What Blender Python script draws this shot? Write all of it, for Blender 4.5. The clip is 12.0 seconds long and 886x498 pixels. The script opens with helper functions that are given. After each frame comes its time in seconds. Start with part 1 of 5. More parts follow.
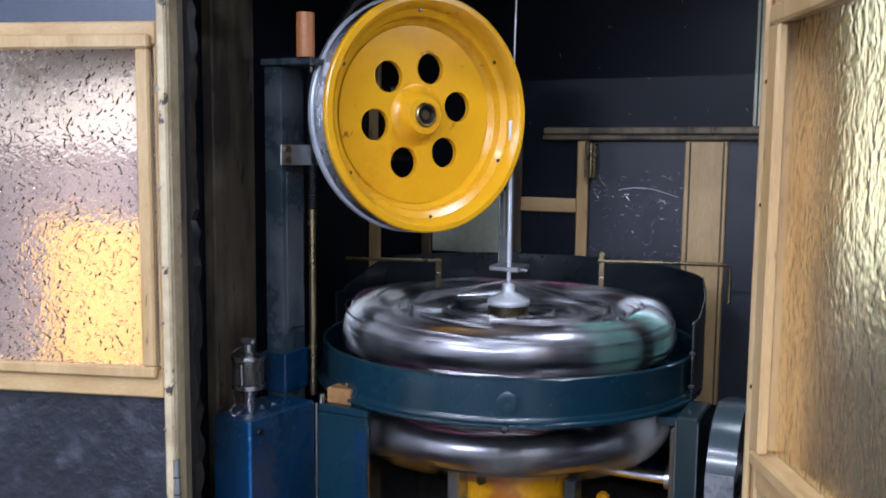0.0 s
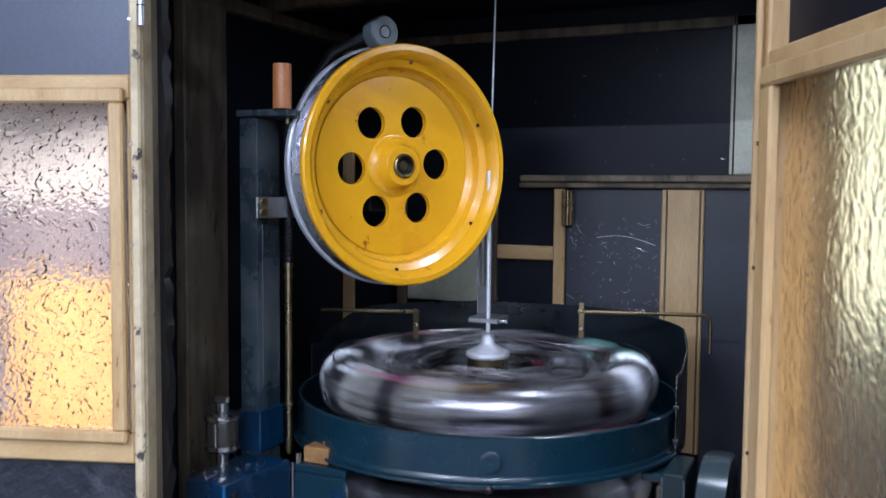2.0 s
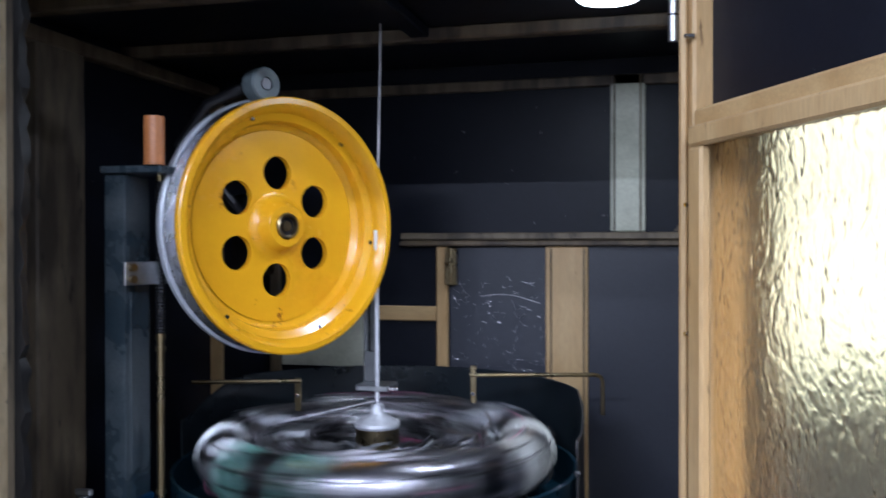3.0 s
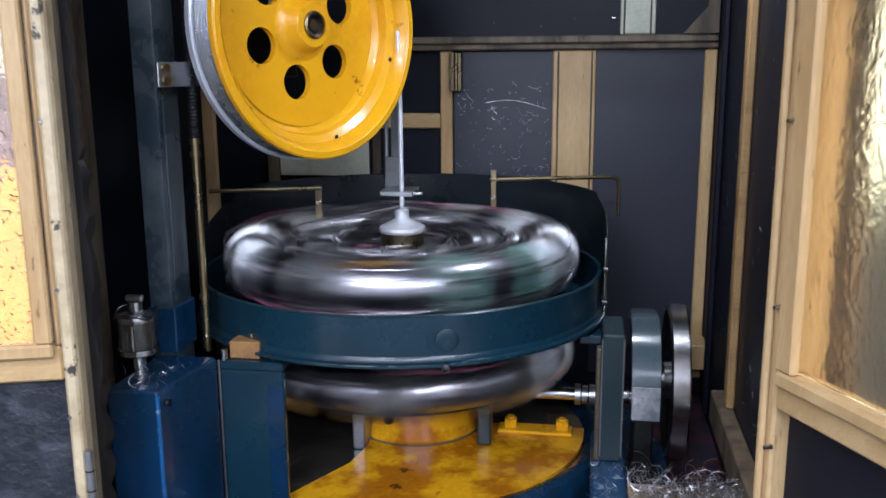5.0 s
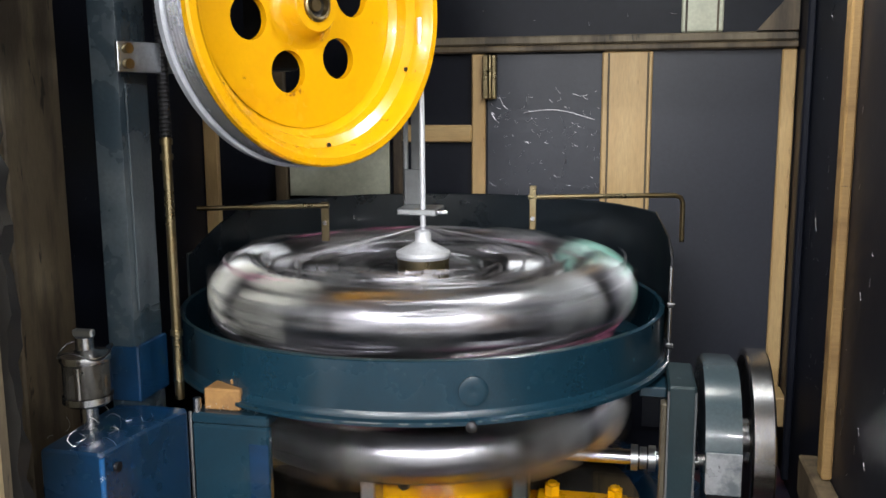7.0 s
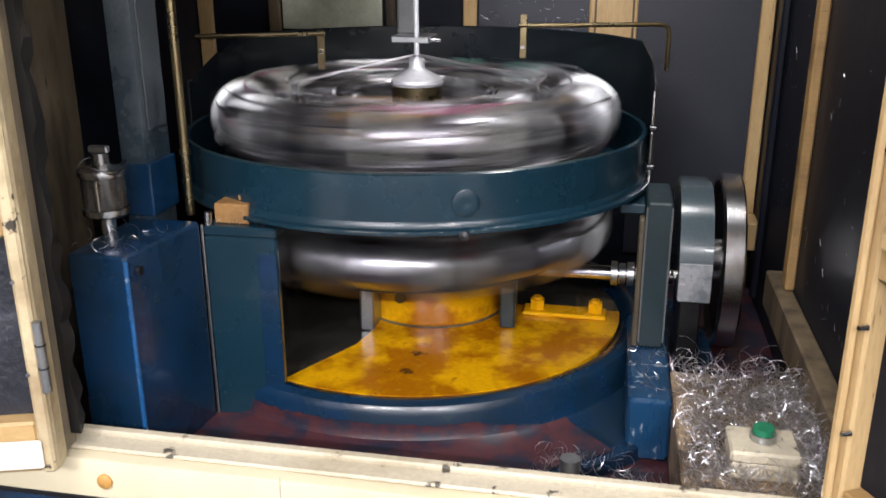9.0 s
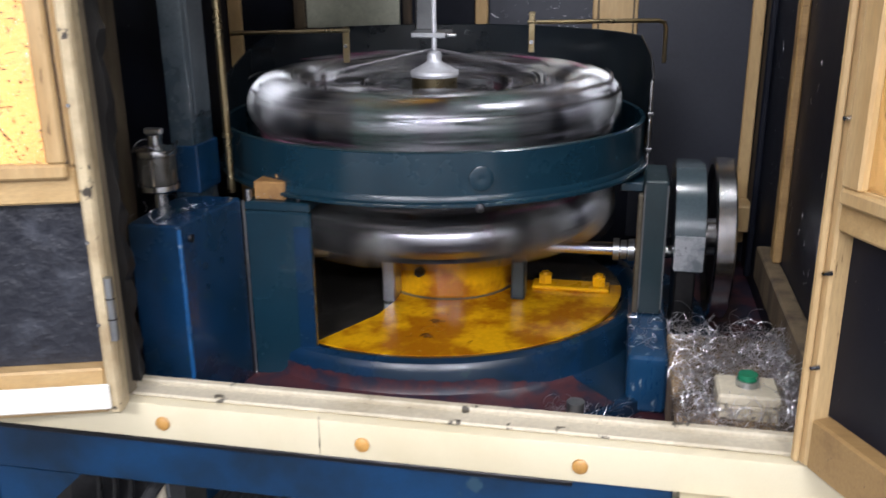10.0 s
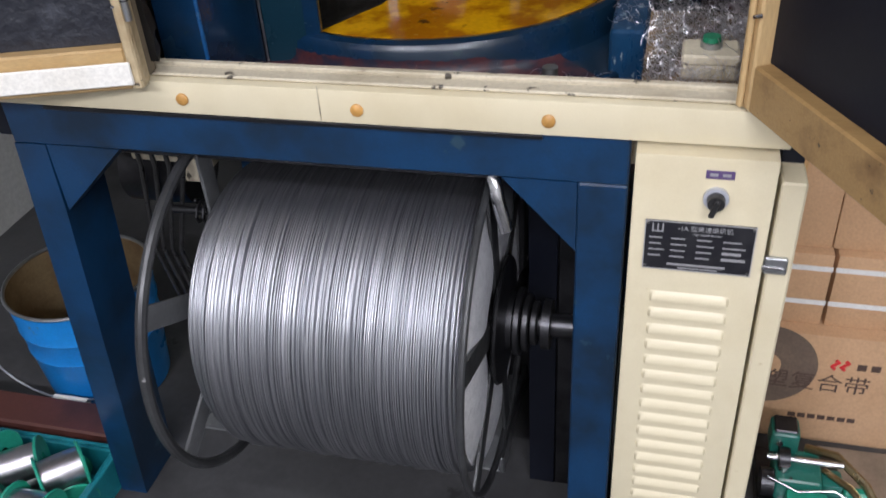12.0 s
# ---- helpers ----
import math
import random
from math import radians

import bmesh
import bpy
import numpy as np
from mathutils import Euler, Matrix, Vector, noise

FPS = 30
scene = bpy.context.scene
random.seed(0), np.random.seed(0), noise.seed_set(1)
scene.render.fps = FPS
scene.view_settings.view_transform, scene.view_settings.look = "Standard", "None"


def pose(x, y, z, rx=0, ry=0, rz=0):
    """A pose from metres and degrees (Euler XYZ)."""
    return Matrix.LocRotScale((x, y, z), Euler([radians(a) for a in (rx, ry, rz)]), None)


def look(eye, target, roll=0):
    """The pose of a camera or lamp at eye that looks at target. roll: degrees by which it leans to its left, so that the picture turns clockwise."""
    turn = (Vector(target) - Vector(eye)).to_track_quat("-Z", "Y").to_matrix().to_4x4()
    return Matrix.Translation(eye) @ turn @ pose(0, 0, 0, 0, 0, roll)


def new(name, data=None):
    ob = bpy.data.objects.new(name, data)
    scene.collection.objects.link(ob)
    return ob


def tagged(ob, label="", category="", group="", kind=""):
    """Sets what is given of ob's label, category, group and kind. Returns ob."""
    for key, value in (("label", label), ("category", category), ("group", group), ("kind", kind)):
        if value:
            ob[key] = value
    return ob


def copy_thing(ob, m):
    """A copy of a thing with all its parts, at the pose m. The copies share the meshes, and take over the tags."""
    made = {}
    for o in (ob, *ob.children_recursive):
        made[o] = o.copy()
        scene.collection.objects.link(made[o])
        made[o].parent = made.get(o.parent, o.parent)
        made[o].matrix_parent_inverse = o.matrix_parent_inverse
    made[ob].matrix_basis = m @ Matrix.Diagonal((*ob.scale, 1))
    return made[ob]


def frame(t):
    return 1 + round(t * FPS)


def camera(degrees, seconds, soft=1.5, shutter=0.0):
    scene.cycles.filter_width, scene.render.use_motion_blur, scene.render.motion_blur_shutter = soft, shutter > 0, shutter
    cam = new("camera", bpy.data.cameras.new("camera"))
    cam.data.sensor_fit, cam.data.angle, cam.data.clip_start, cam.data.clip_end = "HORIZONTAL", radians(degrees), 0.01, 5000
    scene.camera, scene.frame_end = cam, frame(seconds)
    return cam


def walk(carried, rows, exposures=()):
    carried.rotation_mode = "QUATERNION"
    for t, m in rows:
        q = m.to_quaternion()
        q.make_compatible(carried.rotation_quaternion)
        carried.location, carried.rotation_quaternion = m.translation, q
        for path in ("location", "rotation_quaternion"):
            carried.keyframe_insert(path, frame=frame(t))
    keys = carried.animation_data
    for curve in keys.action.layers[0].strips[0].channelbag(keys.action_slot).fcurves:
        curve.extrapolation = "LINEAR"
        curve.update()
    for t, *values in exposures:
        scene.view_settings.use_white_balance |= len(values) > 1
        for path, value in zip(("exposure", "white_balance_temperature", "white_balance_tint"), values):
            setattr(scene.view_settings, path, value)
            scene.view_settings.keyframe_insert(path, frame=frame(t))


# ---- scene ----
cam = camera(52.9, 12.0, soft=1.5, shutter=0.6)
PATH = [
    (0, (-0.016, 0.012, 1.498), (-0.892, 1.797, 1.284), 0.6),
    (0.5, (-0.022, 0.003, 1.512), (-0.849, 1.817, 1.359), 1.4),
    (1, (-0.009, -0.016, 1.53), (-0.816, 1.811, 1.425), 1.9),
    (1.5, (-0.014, -0.015, 1.527), (-0.856, 1.791, 1.36), 1.7),
    (2, (-0.052, 0.031, 1.527), (-0.864, 1.854, 1.394), 0.5),
    (2.5, (-0.115, 0.098, 1.54), (-0.88, 1.945, 1.498), -0.0),
    (2.7, (-0.126, 0.103, 1.538), (-0.778, 1.994, 1.547), -0.3),
    (4.3, (-0.315, -0.024, 1.559), (-0.599, 1.934, 1.264), 0.5),
    (4.5, (-0.325, -0.017, 1.555), (-0.631, 1.932, 1.225), 0.1),
    (5, (-0.348, 0.054, 1.508), (-0.671, 1.984, 1.097), -0.4),
    (5.5, (-0.357, 0.187, 1.483), (-0.695, 2.128, 1.136), -0.8),
    (6, (-0.371, 0.293, 1.461), (-0.741, 2.223, 1.089), -0.1),
    (6.5, (-0.378, 0.34, 1.447), (-0.766, 2.273, 1.107), -0.3),
    (6.7, (-0.381, 0.339, 1.439), (-0.789, 2.27, 1.117), -0.3),
    (8.3, (-0.379, 0.286, 1.422), (-0.769, 2.186, 0.933), -0.9),
    (8.5, (-0.378, 0.281, 1.416), (-0.762, 2.162, 0.858), -0.6),
    (9, (-0.373, 0.248, 1.402), (-0.739, 2.107, 0.762), -0.2),
    (9.5, (-0.367, 0.197, 1.394), (-0.717, 2.058, 0.753), -0.3),
    (10, (-0.361, 0.101, 1.396), (-0.743, 1.961, 0.769), -0.5),
    (10.5, (-0.336, 0.056, 1.364), (-0.815, 1.806, 0.524), -2.1),
    (11, (-0.282, 0.028, 1.361), (-0.752, 1.667, 0.316), -1.3),
    (11.5, (-0.247, 0.008, 1.365), (-0.704, 1.604, 0.249), -2.6),
    (12, (-0.236, -0.032, 1.363), (-0.689, 1.544, 0.218), -4.1),
]
walk(cam, [(t, look(eye, target, roll)) for t, eye, target, roll in PATH],
     exposures=((0.0, 0.38, 5600, 10), (2.5, 0.30, 5450, 10), (4.5, 0.48, 5700, 10), (6.0, 0.56, 6100, 8), (6.5, 0.97, 6500, 4), (8.5, 1.0, 7300, 8),
                (9.0, 0.84, 6900, 10), (9.9, 0.63, 6500, 10), (10.6, 0.14, 6400, 10), (12.0, 0.12, 6500, 10)))

# ---------------------------------------------------------------- world, lamps, exposure
world = bpy.data.worlds.new("world")
scene.world = world
world.use_nodes = True
wn = world.node_tree.nodes
sky = wn.new("ShaderNodeTexSky")
sky.sky_type, sky.sun_disc, sky.sun_elevation, sky.sun_rotation = "NISHITA", False, radians(35), radians(60)
world.node_tree.links.new(sky.outputs[0], wn["Background"].inputs[0])
wn["Background"].inputs[1].default_value = 0.08


def area_lamp(name, at, target, sx, sy, watts, colour):
    data = bpy.data.lights.new(name, "AREA")
    data.shape, data.size, data.size_y, data.energy, data.color = "RECTANGLE", sx, sy, watts, colour
    ob = new(name, data)
    ob.matrix_world = look(at, target)
    return ob


ROOM_TUBES = [(-1.0, -0.35, 2.62), (0.75, -0.35, 2.62), (-1.0, -2.0, 2.62), (0.75, -2.0, 2.62)]
for n, (lx, ly, lz) in enumerate(ROOM_TUBES):
    area_lamp("tube_light", (lx, ly, lz), (lx, ly, 0), 1.15, 0.06, 20 if ly > -1 else 104, (0.91, 0.91, 1.0))
RING = (-0.256, 1.60, 1.955)
area_lamp("ring_light", (RING[0], RING[1], RING[2] - 0.015), (RING[0], RING[1], 0), 0.10, 0.10, 2.6, (0.95, 0.97, 1.0))

# ---------------------------------------------------------------- materials
def rgb(*c):
    return (*c, 1.0)


def material(name, colour, rough=0.5, metal=0.0, second=None, mix=0.5, scale=8.0, fine=120.0, bump=0.15, depth=0.001,
             spots=None, spot_size=30.0, spot_amount=0.0, rough_var=0.15, stretch=None, coat=0.0, per_object=0.0, grainy=1.0, spec=0.5, wide=0.33):
    """Base colour with broad stains, fine grain, worn spots and relief."""
    m = bpy.data.materials.new(name)
    m.use_nodes = True
    nt = m.node_tree
    nd, ln = nt.nodes, nt.links
    bsdf = nd["Principled BSDF"]
    co = nd.new("ShaderNodeTexCoord")
    src = co.outputs["Object"]
    if stretch:
        mp = nd.new("ShaderNodeMapping")
        mp.inputs["Scale"].default_value = stretch
        ln.new(src, mp.inputs[0])
        src = mp.outputs[0]

    def noise_tex(s, detail=5.0, r=0.6):
        t = nd.new("ShaderNodeTexNoise")
        t.inputs["Scale"].default_value, t.inputs["Detail"].default_value, t.inputs["Roughness"].default_value = s, detail, r
        ln.new(src, t.inputs["Vector"])
        return t.outputs[0]

    def ramp(v, a, b):
        r = nd.new("ShaderNodeMapRange")
        r.inputs["From Min"].default_value, r.inputs["From Max"].default_value = a, b
        ln.new(v, r.inputs["Value"])
        return r.outputs[0]

    def blend(f, a, b):
        x = nd.new("ShaderNodeMix")
        x.data_type = "RGBA"
        ln.new(f, x.inputs[0])
        for slot, v in ((6, a), (7, b)):
            if isinstance(v, tuple):
                x.inputs[slot].default_value = rgb(*v)
            else:
                ln.new(v, x.inputs[slot])
        return x.outputs[2]

    second = second or tuple(c * 0.6 for c in colour)
    broad, grain = noise_tex(scale), noise_tex(fine, 3.0)
    col = blend(ramp(broad, 0.785 - 0.35 * mix - wide / 2, 0.785 - 0.35 * mix + wide / 2), colour, second)
    col = blend(ramp(grain, 0.35, 0.35 + 0.95 / grainy), col, tuple(c * 0.55 for c in colour))
    if spots:
        speck = noise_tex(spot_size, 4.0, 0.65)
        col = blend(ramp(speck, 0.72 - spot_amount * 0.3, 0.76 - spot_amount * 0.3), col, spots)
    if per_object:
        info = nd.new("ShaderNodeObjectInfo")
        hsv = nd.new("ShaderNodeHueSaturation")
        ln.new(ramp(info.outputs["Random"], -1.0, 1.0), hsv.inputs["Value"])
        mr = nd.new("ShaderNodeMapRange")
        mr.inputs["To Min"].default_value, mr.inputs["To Max"].default_value = 1 - per_object, 1 + per_object
        ln.new(info.outputs["Random"], mr.inputs["Value"])
        ln.new(mr.outputs[0], hsv.inputs["Value"])
        ln.new(col, hsv.inputs["Color"])
        col = hsv.outputs[0]
    ln.new(col, bsdf.inputs["Base Color"])
    rr = nd.new("ShaderNodeMapRange")
    rr.inputs["To Min"].default_value, rr.inputs["To Max"].default_value = max(0.03, rough - rough_var), min(1, rough + rough_var)
    ln.new(broad, rr.inputs["Value"])
    ln.new(rr.outputs[0], bsdf.inputs["Roughness"])
    bsdf.inputs["Metallic"].default_value = metal
    bsdf.inputs["Specular IOR Level"].default_value = spec
    bsdf.inputs["Coat Weight"].default_value = coat
    bp = nd.new("ShaderNodeBump")
    bp.inputs["Strength"].default_value, bp.inputs["Distance"].default_value = bump, depth
    ln.new(grain, bp.inputs["Height"])
    ln.new(bp.outputs[0], bsdf.inputs["Normal"])
    return m


def glow(name, colour, strength):
    m = bpy.data.materials.new(name)
    m.use_nodes = True
    b = m.node_tree.nodes["Principled BSDF"]
    b.inputs["Base Color"].default_value = rgb(*colour)
    b.inputs["Emission Color"].default_value = rgb(*colour)
    b.inputs["Emission Strength"].default_value = strength
    return m


def rough_glass(name, tint, stretch, size, feature, swirl, depth, rough):
    """Cast glass with a pattern of lumps."""
    m = bpy.data.materials.new(name)
    m.use_nodes = True
    nd, ln = m.node_tree.nodes, m.node_tree.links
    b = nd["Principled BSDF"]
    b.inputs["Base Color"].default_value = rgb(*tint)
    b.inputs["Transmission Weight"].default_value = 1.0
    b.inputs["Roughness"].default_value = rough
    b.inputs["IOR"].default_value = 1.45
    co, mp = nd.new("ShaderNodeTexCoord"), nd.new("ShaderNodeMapping")
    mp.inputs["Scale"].default_value = stretch
    ln.new(co.outputs["Object"], mp.inputs[0])
    wobble = nd.new("ShaderNodeTexNoise")
    wobble.inputs["Scale"].default_value, wobble.inputs["Detail"].default_value = size * 0.6, 2.0
    ln.new(mp.outputs[0], wobble.inputs["Vector"])
    vor = nd.new("ShaderNodeTexVoronoi")
    vor.feature = feature
    vor.inputs["Scale"].default_value = size
    add = nd.new("ShaderNodeMix")
    add.data_type = "VECTOR"
    add.inputs[0].default_value = swirl
    ln.new(mp.outputs[0], add.inputs[4])
    ln.new(wobble.outputs["Color"], add.inputs[5])
    ln.new(add.outputs[1], vor.inputs["Vector"])
    bp = nd.new("ShaderNodeBump")
    bp.inputs["Strength"].default_value, bp.inputs["Distance"].default_value = 1.0, depth
    ln.new(vor.outputs["Distance"], bp.inputs["Height"])
    ln.new(bp.outputs[0], b.inputs["Normal"])
    return m


BLUE = material("blue_enamel", (0.004, 0.027, 0.074), 0.27, second=(0.004, 0.017, 0.034), mix=0.85, scale=7, fine=300, spots=(0.01, 0.03, 0.04), spot_size=18, spot_amount=0.25, coat=0.25, wide=0.2)
TEAL = material("dark_teal_enamel", (0.006, 0.027, 0.044), 0.28, second=(0.005, 0.020, 0.032), mix=0.6, scale=5, fine=260, spots=(0.03, 0.09, 0.12), spot_size=40, spot_amount=0.08, coat=0.35, wide=0.2)
BLUE_FRAME = material("blue_frame_paint", (0.004, 0.037, 0.104), 0.36, second=(0.003, 0.015, 0.034), mix=0.75, scale=5, fine=220, spots=(0.02, 0.05, 0.08), spot_size=14, spot_amount=0.2, wide=0.2)
COLUMN = material("worn_grey_blue_enamel", (0.020, 0.033, 0.044), 0.28, second=(0.066, 0.080, 0.090), mix=0.78, scale=6, fine=200, coat=0.2, wide=0.15)
RED_PRIMER = material("worn_red_primer_floor", (0.062, 0.020, 0.024), 0.36, second=(0.010, 0.016, 0.032), mix=0.76, scale=24, fine=200, spots=(0.2, 0.2, 0.22), spot_size=160, spot_amount=0.05, wide=0.14)
YELLOW = material("yellow_enamel", (0.76, 0.385, 0.006), 0.25, second=(0.70, 0.30, 0.004), mix=0.4, scale=7, fine=160, bump=0.06, spots=(0.28, 0.10, 0.01), spot_size=26, spot_amount=0.17, coat=0.35, grainy=0.2)
YELLOW_OILY = material("oily_yellow_enamel", (0.74, 0.375, 0.006), 0.22, second=(0.36, 0.115, 0.003), mix=0.80, scale=11, fine=120, bump=0.1, spots=(0.10, 0.035, 0.006), spot_size=13, spot_amount=0.30, coat=0.25, wide=0.13)
STEEL = material("bright_steel", (0.62, 0.62, 0.64), 0.22, 1.0, second=(0.45, 0.44, 0.44), scale=9, fine=260, rough_var=0.08)
GALV = material("zinc_plated_steel", (0.50, 0.52, 0.54), 0.38, 1.0, second=(0.3, 0.31, 0.32), scale=14, fine=240)
DARK_STEEL = material("oiled_dark_steel", (0.06, 0.06, 0.065), 0.36, 0.9, second=(0.02, 0.02, 0.022), scale=16, fine=200)
BRASS = material("tarnished_brass", (0.36, 0.29, 0.17), 0.30, 1.0, second=(0.2, 0.13, 0.05), scale=20, fine=240)
BLUE_WORN = material("blue_enamel_worn_bare", (0.007, 0.045, 0.11), 0.32, second=(0.006, 0.03, 0.06), mix=0.6, scale=8, fine=200, spots=(0.20, 0.25, 0.29), spot_size=22, spot_amount=0.32, stretch=(2.2, 2.2, 0.6))
FLANGE_GREY = material("bare_grey_metal", (0.58, 0.60, 0.66), 0.36, 0.35, second=(0.40, 0.42, 0.46), mix=0.5, scale=10, fine=260)
POST = material("grey_teal_enamel", (0.015, 0.031, 0.037), 0.33, second=(0.008, 0.018, 0.022), mix=0.5, scale=8, fine=240, spots=(0.12, 0.15, 0.15), spot_size=40, spot_amount=0.1)
SHEEN_BLUE = material("black_sheet_blue_sheen", (0.062, 0.075, 0.115), 0.38, second=(0.05, 0.06, 0.09), mix=0.4, scale=3, fine=160, bump=0.12, spots=(0.3, 0.3, 0.32), spot_size=90, spot_amount=0.0)
WINDING = material("wound_braided_wire", (0.55, 0.555, 0.59), 0.40, 1.0, second=(0.22, 0.23, 0.25), mix=0.75, scale=150, fine=900, bump=0.1, rough_var=0.14, stretch=(1, 0.02, 0.02))
BOBBIN_WIRE = material("tight_wound_silver_wire", (0.43, 0.425, 0.46), 0.28, 1.0, second=(0.34, 0.33, 0.40), mix=0.6, scale=26, fine=420, bump=0.06, rough_var=0.06)
MINT = material("pale_mint_plastic", (0.17, 0.36, 0.31), 0.35, second=(0.12, 0.26, 0.22), scale=20, fine=200)
PINK = material("rose_plastic", (0.42, 0.14, 0.24), 0.4, second=(0.30, 0.08, 0.16), scale=20, fine=200)
HIGHLIGHT_BLUE = material("blue_edge_highlight", (0.012, 0.085, 0.24), 0.25, second=(0.01, 0.05, 0.13), scale=30, fine=240, spots=(0.4, 0.42, 0.45), spot_size=60, spot_amount=0.15)
BRAID_PALE = material("pale_braided_wire", (0.74, 0.75, 0.79), 0.42, 0.45, second=(0.55, 0.56, 0.60), scale=60, fine=700, bump=0.6, depth=0.0012)
WIRE = material("silver_wire", (0.62, 0.61, 0.65), 0.31, 1.0, second=(0.50, 0.51, 0.54), mix=0.4, scale=30, fine=500, bump=0.3, rough_var=0.06)
BRAID = material("braided_aluminium_wire", (0.66, 0.67, 0.70), 0.27, 1.0, second=(0.42, 0.43, 0.46), mix=0.5, scale=16, fine=700, bump=0.7, depth=0.0012, rough_var=0.08)
BLACK_PANEL = material("black_painted_panel", (0.006, 0.0075, 0.014), 0.46, second=(0.011, 0.013, 0.021), spec=0.22, mix=0.5, scale=4, fine=90, bump=0.12, spots=(0.22, 0.22, 0.22), spot_size=120, spot_amount=0.02, rough_var=0.12)
FELT = material("crumpled_black_sheet", (0.018, 0.02, 0.028), 0.40, second=(0.05, 0.055, 0.07), mix=0.5, scale=14, fine=38, bump=0.9, depth=0.006, wide=0.15)
WOOD = material("varnished_pine", (0.54, 0.375, 0.185), 0.40, second=(0.39, 0.235, 0.09), mix=0.65, scale=3.0, fine=55, bump=0.2, stretch=(6, 6, 0.9), spots=(0.16, 0.095, 0.04), spot_size=12, spot_amount=0.2)
SPOOL_GREY = material("scuffed_dark_grey_steel", (0.055, 0.057, 0.06), 0.36, 0.3, second=(0.02, 0.02, 0.022), mix=0.6, scale=14, fine=180, spots=(0.3, 0.3, 0.3), spot_size=34, spot_amount=0.12)
WOOD_DARK = material("dark_pine", (0.15, 0.11, 0.066), 0.55, second=(0.04, 0.027, 0.018), mix=0.75, scale=3.0, fine=60, bump=0.3, stretch=(6, 6, 0.9), wide=0.2)
WOOD_H = material("varnished_pine_rail", (0.54, 0.375, 0.18), 0.40, second=(0.39, 0.235, 0.09), mix=0.65, scale=3.0, fine=55, bump=0.2, stretch=(0.9, 6, 6), spots=(0.20, 0.10, 0.03), spot_size=9, spot_amount=0.12)
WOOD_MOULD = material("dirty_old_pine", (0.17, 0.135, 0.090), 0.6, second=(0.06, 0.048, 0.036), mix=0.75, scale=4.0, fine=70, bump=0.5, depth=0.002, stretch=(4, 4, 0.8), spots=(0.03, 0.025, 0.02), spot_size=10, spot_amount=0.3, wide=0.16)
CREAM = material("cream_enamel", (0.66, 0.59, 0.42), 0.34, second=(0.58, 0.50, 0.33), mix=0.4, scale=5, fine=420, bump=0.04, spots=(0.46, 0.37, 0.20), spot_size=9, spot_amount=0.16, grainy=0.25)
CREAM_DIRTY = material("chipped_cream_enamel", (0.56, 0.50, 0.38), 0.42, second=(0.36, 0.30, 0.20), mix=0.5, scale=6, fine=140, bump=0.2, spots=(0.07, 0.06, 0.045), spot_size=24, spot_amount=0.36, wide=0.16)
CHALK = material("chalky_white_strip", (0.82, 0.80, 0.74), 0.6, second=(0.7, 0.66, 0.58), scale=10, fine=160)
PLUG = material("ochre_plastic_plug", (0.62, 0.33, 0.09), 0.4, second=(0.5, 0.25, 0.06), scale=40, fine=300, per_object=0.3)
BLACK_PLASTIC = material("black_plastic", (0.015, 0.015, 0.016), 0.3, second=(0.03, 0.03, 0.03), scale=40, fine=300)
GREY_PLASTIC = material("grey_rubber", (0.12, 0.15, 0.16), 0.5, second=(0.07, 0.09, 0.10), scale=30, fine=200)
GREEN_BUTTON = material("green_button", (0.015, 0.20, 0.10), 0.35, second=(0.02, 0.16, 0.08), scale=30, fine=200)
GREEN_PLASTIC = material("green_bobbin_plastic", (0.02, 0.30, 0.20), 0.35, second=(0.015, 0.22, 0.15), scale=20, fine=200)
WHITE_PLASTIC = material("off_white_bobbin_plastic", (0.62, 0.62, 0.56), 0.4, second=(0.5, 0.5, 0.44), scale=20, fine=200)
RED_BITS = material("dark_red_plastic", (0.22, 0.02, 0.05), 0.4, second=(0.14, 0.015, 0.04), scale=30, fine=200)
TERRACOTTA = material("orange_brown_plastic_pipe", (0.42, 0.16, 0.05), 0.45, second=(0.34, 0.12, 0.04), scale=12, fine=180)
SHEET = material("dusty_metal_sheet", (0.56, 0.57, 0.46), 0.5, second=(0.40, 0.41, 0.32), mix=0.6, scale=16, fine=140, bump=0.3)
DIRT_FLOOR = material("wire_strewn_wooden_board", (0.33, 0.235, 0.145), 0.6, second=(0.08, 0.055, 0.036), mix=0.78, scale=12, fine=120, bump=0.4, spots=(0.4, 0.38, 0.34), spot_size=90, spot_amount=0.15, wide=0.16)
OIL_GLASS = material("oily_sight_glass", (0.03, 0.028, 0.024), 0.12, second=(0.06, 0.055, 0.05), scale=20, fine=200, coat=0.8)
CARD = material("brown_cardboard", (0.54, 0.335, 0.19), 0.75, second=(0.47, 0.28, 0.15), mix=0.5, scale=5, fine=180, bump=0.15)
CARD_DARK = material("cardboard_printed_shade", (0.14, 0.10, 0.075), 0.75, second=(0.2, 0.14, 0.1), scale=14, fine=180)
STRAP = material("white_strap", (0.75, 0.75, 0.74), 0.4, second=(0.68, 0.68, 0.67), scale=20, fine=200)
CONCRETE = material("dark_concrete", (0.055, 0.055, 0.057), 0.65, second=(0.022, 0.022, 0.024), mix=0.6, scale=3, fine=60, bump=0.3, spots=(0.02, 0.02, 0.02), spot_size=7, spot_amount=0.2, wide=0.2)
PLASTER = material("grey_plaster", (0.42, 0.42, 0.41), 0.85, second=(0.26, 0.26, 0.25), mix=0.5, scale=2, fine=60, bump=0.2)
